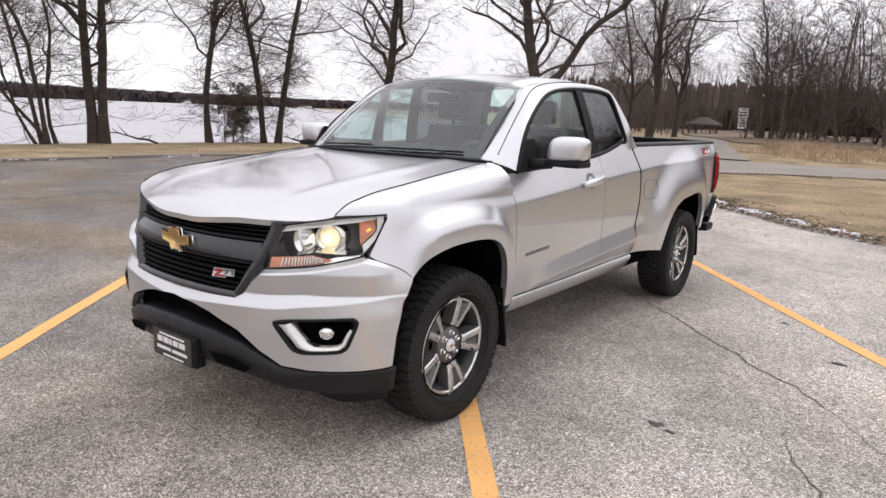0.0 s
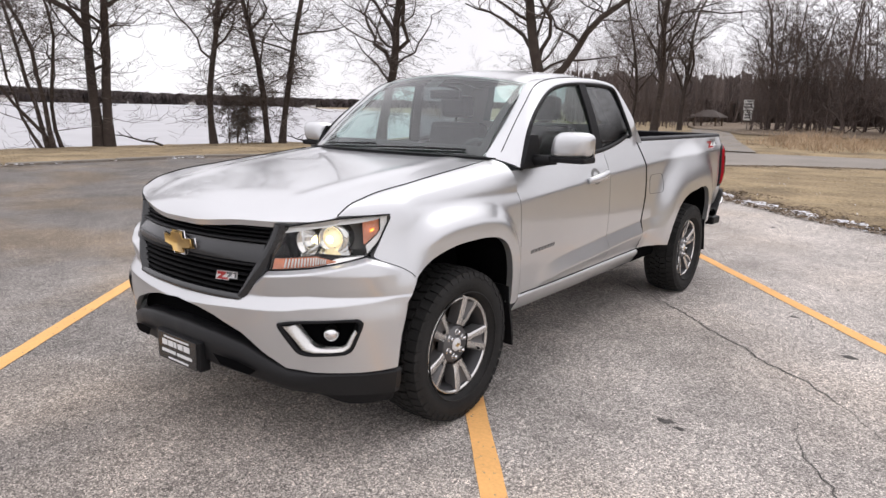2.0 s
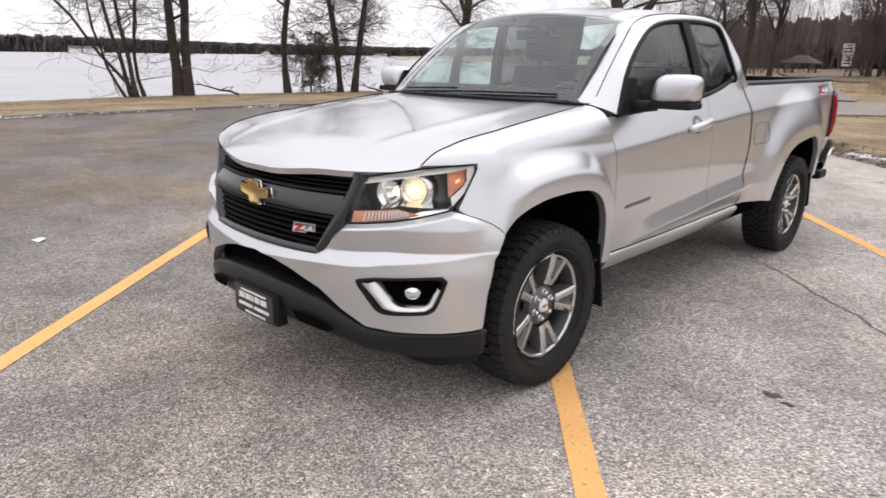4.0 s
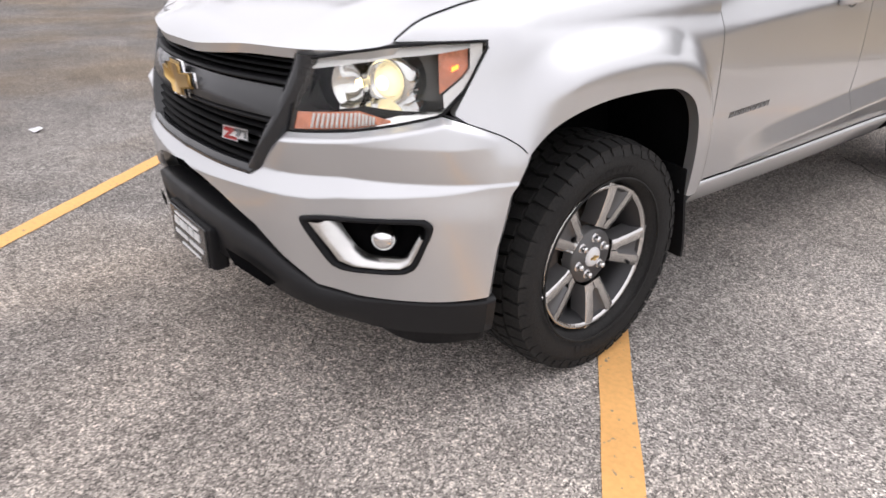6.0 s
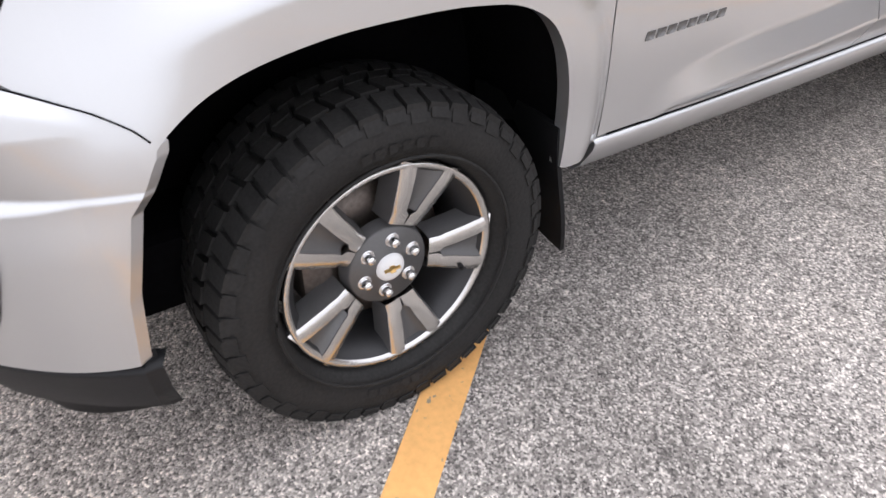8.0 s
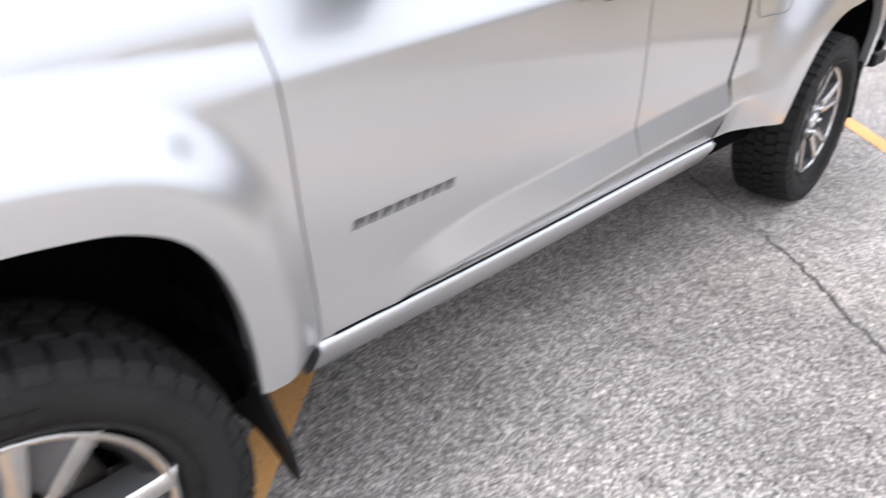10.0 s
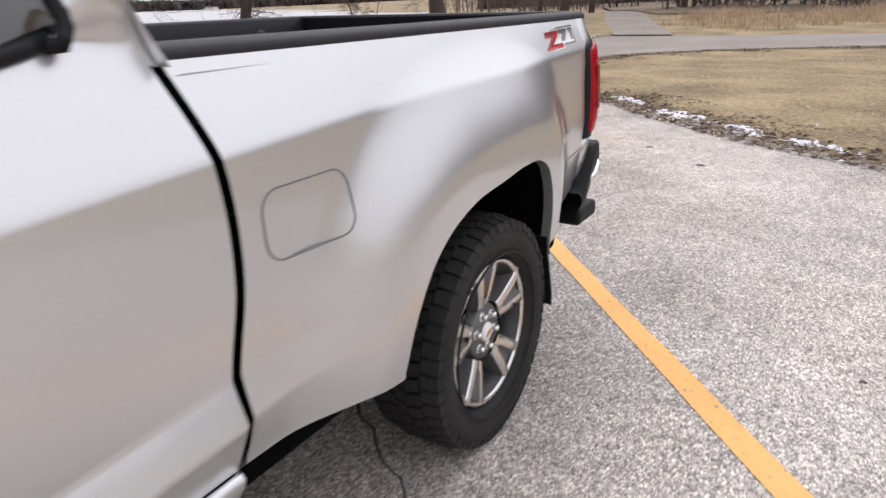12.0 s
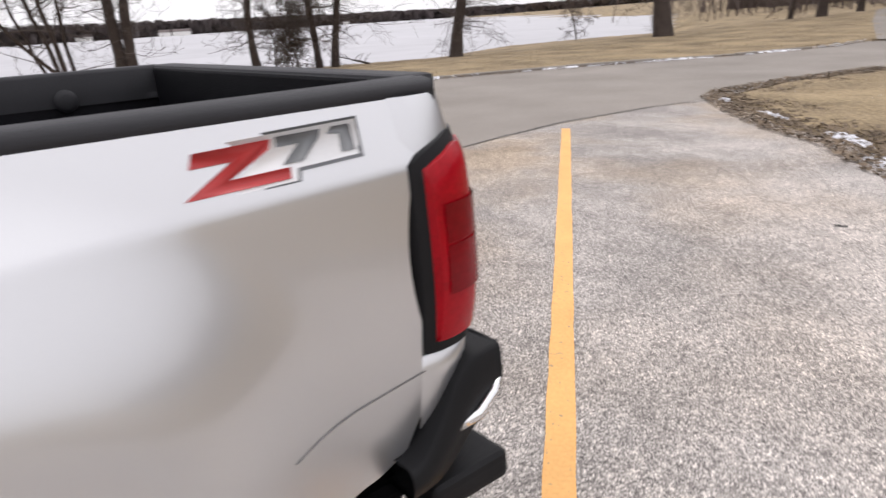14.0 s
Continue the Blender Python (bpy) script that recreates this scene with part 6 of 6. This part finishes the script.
# woods: many slim trees, far past counting
def woods(name, spots, kinds, mat, label, seed):
    r = np.random.RandomState(seed)
    Vs, Ts, k = [], [], 0
    for x, y, s in spots:
        V, T = kinds[r.randint(len(kinds))]
        a = r.uniform(0, 6.28)
        c, sn = math.cos(a), math.sin(a)
        W = np.stack([V[:, 0] * c - V[:, 1] * sn, V[:, 0] * sn + V[:, 1] * c, V[:, 2]], -1) * s + (x, y, float(ground_z(x, y)))
        Vs.append(W)
        Ts.append(T + k)
        k += len(V)
    return tagged(part(name, fast_mesh(name, np.concatenate(Vs), np.concatenate(Ts)), mat), label, "woods", kind="stuff")


def both_arrays(**kw):
    a = tree_arrays(**kw)
    V = np.array(a[0][0] + a[1][0])
    T = np.array(a[0][1] + [tuple(i + len(a[0][0]) for i in t) for t in a[1][1]])
    return V, T


kinds = [both_arrays(seed=200 + i, height=11, radius=.075, first=.14, limbs=14, levels=3, spread=.8, coarse=True, lean=(.05 * (i - 1), .04)) for i in range(4)]
bushes = [both_arrays(seed=300 + i, height=3.2, radius=.03, first=.05, limbs=18, levels=2, spread=.9, coarse=True) for i in range(3)]
r = np.random.RandomState(8)
spots = []
for i in range(215):
    y = r.uniform(43, 74)
    x0 = -6.5 - (y - 43) * .22
    x = x0 + r.uniform(0, 1) ** 1.15 * (58 + (y - 43) * .6)
    spots.append((x, y, r.uniform(.7, 1.2) * (.52 + .62 * min(1, (x - x0) / 24))))
for i in range(75):
    spots.append((r.uniform(-62, -8), r.uniform(80, 112), r.uniform(.7, 1.0)))
woods("bare_woods", spots, kinds, WOODS, "dense bare brown winter woods beyond the road", 1)
spots = [(-9 + 52 * r.uniform(0, 1) ** 1.3, 0, r.uniform(.9, 2.6)) for i in range(230)]
spots = [(x, 39.0 + .20 * max(0, x) + r.uniform(0, 9) + max(0, -x) * .5, s) for x, _, s in spots] + [(r.uniform(-50, -14), r.uniform(80, 92), r.uniform(.7, 1.3)) for i in range(50)]
woods("woods_undergrowth", spots, bushes, WOODS, "tangled bare brown undergrowth at the woods' edge", 2)
spots = [(r.uniform(-34, -22), r.uniform(54, 80), r.uniform(.8, 1.2)) for i in range(70)]
woods("shore_thicket", spots, bushes + kinds[:1], WOODS, "brown thicket on the lake shore beyond the lawn", 3)


# grass: straw stands and lawn blades
def blades(name, places, mat, label, seed, high, wide, lean):
    r = np.random.RandomState(seed)
    P = np.array(places)
    n = len(P)
    a = r.uniform(0, 6.28, n)
    h = high * r.uniform(.5, 1.25, n) * P[:, 2]
    dx, dy = np.cos(a) * wide / 2, np.sin(a) * wide / 2
    lx, ly = r.normal(0, lean, n) * h, r.normal(0, lean, n) * h
    z = ground_z(P[:, 0], P[:, 1]) + .005
    V = np.stack([np.stack([P[:, 0] - dx, P[:, 1] - dy, z], -1), np.stack([P[:, 0] + dx, P[:, 1] + dy, z], -1), np.stack([P[:, 0] + lx, P[:, 1] + ly, z + h], -1)], 1).reshape(-1, 3)
    return tagged(part(name, fast_mesh(name, V, np.arange(3 * n).reshape(n, 3)), mat), label, "grass", kind="stuff")


pl = []
for i in range(1500):
    x = r.uniform(-5.5, 45)
    y = 28.2 + .30 * max(0, x) + r.uniform(.5, 8) + 1.2 * math.sin(x * .9)
    s = r.uniform(.6, 1.5) * (1.5 if -5 < x < 2 and r.rand() < .5 else .8)
    for k in range(16):
        pl.append((x + r.normal(0, .22), y + r.normal(0, .22), s))
blades("straw_grass", pl, STRAW, "tall dry straw-coloured grass along the woods", 3, .31, .03, .5)


def scatter(n, x0, x1, y0, y1, lo, hi, seed):
    q = np.random.RandomState(seed)
    x, y = q.uniform(x0, x1, n), q.uniform(y0, y1, n)
    d = signed(LOT, x, y)
    k = (d > lo) & (d < hi) & (x > np.interp(y, SHORE[0], SHORE[1]) + .2)
    return np.stack([x[k], y[k], np.ones(k.sum())], -1)


blades("lawn_blades", scatter(130000, -4.5, 14, 2, 26, .25, 40, 4), GRASS, "short dormant lawn blades, straw and faint green", 5, .05, .012, .8)
blades("bank_grass", scatter(40000, -25, -5, -4, 40, .2, 12, 6), GRASS, "short brown bank grass by the lake", 7, .07, .018, .7)


def leaves(name, P, mat, label, seed, size):
    q = np.random.RandomState(seed)
    n = len(P)
    a, s = q.uniform(0, 6.28, n), size * q.uniform(.5, 1.4, n)
    z = np.maximum(ground_z(P[:, 0], P[:, 1]), 0) + q.uniform(.006, .035, n)
    V = []
    for k, (u, v) in enumerate(((-1, 0), (0, -.55), (1, 0), (0, .55))):
        V.append(np.stack([P[:, 0] + s * (u * np.cos(a) - v * np.sin(a)), P[:, 1] + s * (u * np.sin(a) + v * np.cos(a)), z + q.uniform(-.005, .02, n)], -1))
    V = np.stack(V, 1).reshape(-1, 3)
    i = np.arange(n)[:, None] * 4
    return tagged(part(name, fast_mesh(name, V, np.concatenate([i + (0, 1, 2), i + (0, 2, 3)])), mat), label, "leaves", kind="stuff")


leaves("leaf_litter", scatter(230000, -5, 14, 2, 22, -.30, .85, 8), LITTER, "dead brown leaves heaped along the lawn edge", 9, .035)
leaves("leaf_litter", scatter(30000, -16, -5, -4, 26, -.3, .5, 10), LITTER, "dead brown leaves along the kerb", 11, .04)
leaves("scattered_leaves", scatter(3000, -4.5, 14, 2, 22, .6, 8, 12), SNOW, "a few pale scraps on the lawn", 13, .012)

chips = scatter(14000, -4, 8, 4, 15, -.3, .12, 14)
chips = chips[(wave(chips[:, 0], chips[:, 1], 1.6, 21) > .62)]
leaves("snow_crumbs", chips, SNOW, "crumbs of old snow along the lawn edge", 15, .045)
chips = scatter(26000, -16, -5, -4, 26, -.25, .2, 16)
leaves("snow_crumbs", chips[(wave(chips[:, 0], chips[:, 1], 1.1, 22) > .05)], SNOW, "crumbs of old snow along the kerb", 17, .05)
# old snow along the edges
def snow(x, y, length, width, angle, seed, label="patch of old melting snow at the pavement edge"):
    rng = np.random.RandomState(seed)
    n, m = 34, 10
    P = np.zeros((n, m, 3))
    for i in range(n):
        u = i / (n - 1) * 2 - 1
        w = width * max(.02, (1 - u * u)) ** .5 * rng.uniform(.5, 1.2)
        off = .35 * width * math.sin(i * .8 + seed)
        for j in range(m):
            v = j / (m - 1) * 2 - 1
            lx, ly = u * length / 2, v * w / 2 + off
            P[i, j] = (x + lx * math.cos(angle) - ly * math.sin(angle), y + lx * math.sin(angle) + ly * math.cos(angle), .004 + .045 * (1 - v * v) * (1 - u * u) * rng.uniform(.3, 1.2) + float(ground_z(x, y)))
    tagged(part("snow_patch", mesh_of("snow", *sheet(P)), SNOW), label, "snow", "snow patches")


ea = math.atan2(-4.4, 5.2)
for i, (x, y, l, w) in enumerate(((-1.0, 11.0, 1.0, .16), (-.1, 9.95, 1.3, .32), (.75, 9.25, .9, .22), (1.5, 8.65, 1.0, .16), (2.6, 7.75, 1.1, .14), (-2.3, 12.1, .9, .10), (-3.5, 13.15, .4, .10), (4.2, 6.3, 1.2, .18))):
    snow(x, y, l, w, ea + (.1 if i % 2 else -.08), i)
for i, (x, y, l, w, a) in enumerate(((-14.8, 1.0, 3.6, .22, 1.55), (-14.75, 5.2, 2.8, .2, 1.55), (-14.6, 8.3, 2.2, .2, 1.45), (-13.4, 11.3, 2.2, .2, .95), (-11.5, 14.2, 2.0, .16, 1.15), (-10.2, 17.0, 2.6, .18, 1.1), (-8.6, 19.8, 2.4, .22, 1.0), (-7.2, 22.3, 2.0, .26, 1.1))):
    snow(x, y, l, w, a, 20 + i)
# pale low kerb along the lake side of the road
kp = [(-14.75, -8), (-14.75, 3.6), (-14.55, 8.6), (-13.35, 11.5), (-11.35, 14.5), (-10.15, 17.3), (-8.95, 19.4), (-7.75, 21.3), (-6.8, 23.5)]
for i, (a, b) in enumerate(zip(kp[:-1], kp[1:])):
    L = math.dist(a, b)
    n = max(1, int(L / 1.9))
    for j in range(n):
        u0, u1 = j / n + .008, (j + 1) / n - .008
        c0, c1 = [Vector((a[0] + (b[0] - a[0]) * u, a[1] + (b[1] - a[1]) * u, 0)) for u in (u0, u1)]
        ang = math.atan2(b[1] - a[1], b[0] - a[0])
        bm = cuboid((0, -.08, -.08), ((c1 - c0).length, .08, .05 + .01 * ((i + j) % 3)), .02)
        ob = part("kerb_stone", bm, ROAD)
        ob.matrix_basis = pose(c0.x, c0.y, float(ground_z(c0.x, c0.y)), 0, 0, math.degrees(ang))
        tagged(ob, "low weathered pale kerb stone along the bank", "kerb", "kerb stones", kind="structure")

# sign on a post
sx, sy = -9.0, 44.1
sz = float(ground_z(sx, sy)) + .05
sign = new("park_sign")
sign.location = (sx, sy, sz)
tagged(sign, "two white notice plates on a thin metal post", "sign")
part("post", cuboid((-.03, .0, -.1), (.03, .05, 1.90), .006), STEEL, sign)
for z0, z1, w, rows in ((1.26, 1.90, .62, 3), (.61, 1.22, .52, 3)):
    board = part("sign_plate", cuboid((-w / 2, -.02, z0), (w / 2, -.002, z1), .008), SIGNW, sign)
    for k in range(rows):
        zz = z1 - (z1 - z0) * (k + .75) / (rows + .5)
        hw = w * (.20, .34, .38)[k % 3]
        part("writing_bar", cuboid((-hw, -.026, zz), (hw, -.021, zz + (z1 - z0) * .14)), GREYB, board)

# open shelter
gx0, gy0 = -22.3, 80.0
gz = float(ground_z(gx0, gy0)) - .9
shelter = new("picnic_shelter")
shelter.location = (gx0, gy0, gz)
tagged(shelter, "small open timber picnic shelter with a hipped roof", "shelter")
for x in (-1.2, 1.2):
    for y in (-1.2, 1.2):
        part("post", cuboid((x - .09, y - .09, -.2), (x + .09, y + .09, 2.2), .01), WOODP, shelter)
v = [(-1.7, -1.7, 2.15), (1.7, -1.7, 2.15), (1.7, 1.7, 2.15), (-1.7, 1.7, 2.15), (-.5, 0, 2.95), (.5, 0, 2.95), (-1.7, -1.7, 2.02), (1.7, -1.7, 2.02), (1.7, 1.7, 2.02), (-1.7, 1.7, 2.02)]
part("roof", mesh_of("roof", v, [(0, 1, 5, 4), (1, 2, 5), (2, 3, 4, 5), (3, 0, 4), (0, 6, 7, 1), (1, 7, 8, 2), (2, 8, 9, 3), (3, 9, 6, 0), (6, 9, 8, 7)], False), ROOFM, shelter)
part("rail", cuboid((-1.2, -1.25, .45), (1.2, -1.15, .55), .01), WOODP, shelter)
part("bench", cuboid((-1.2, -.3, .4), (1.2, .3, .48), .01), WOODP, shelter)
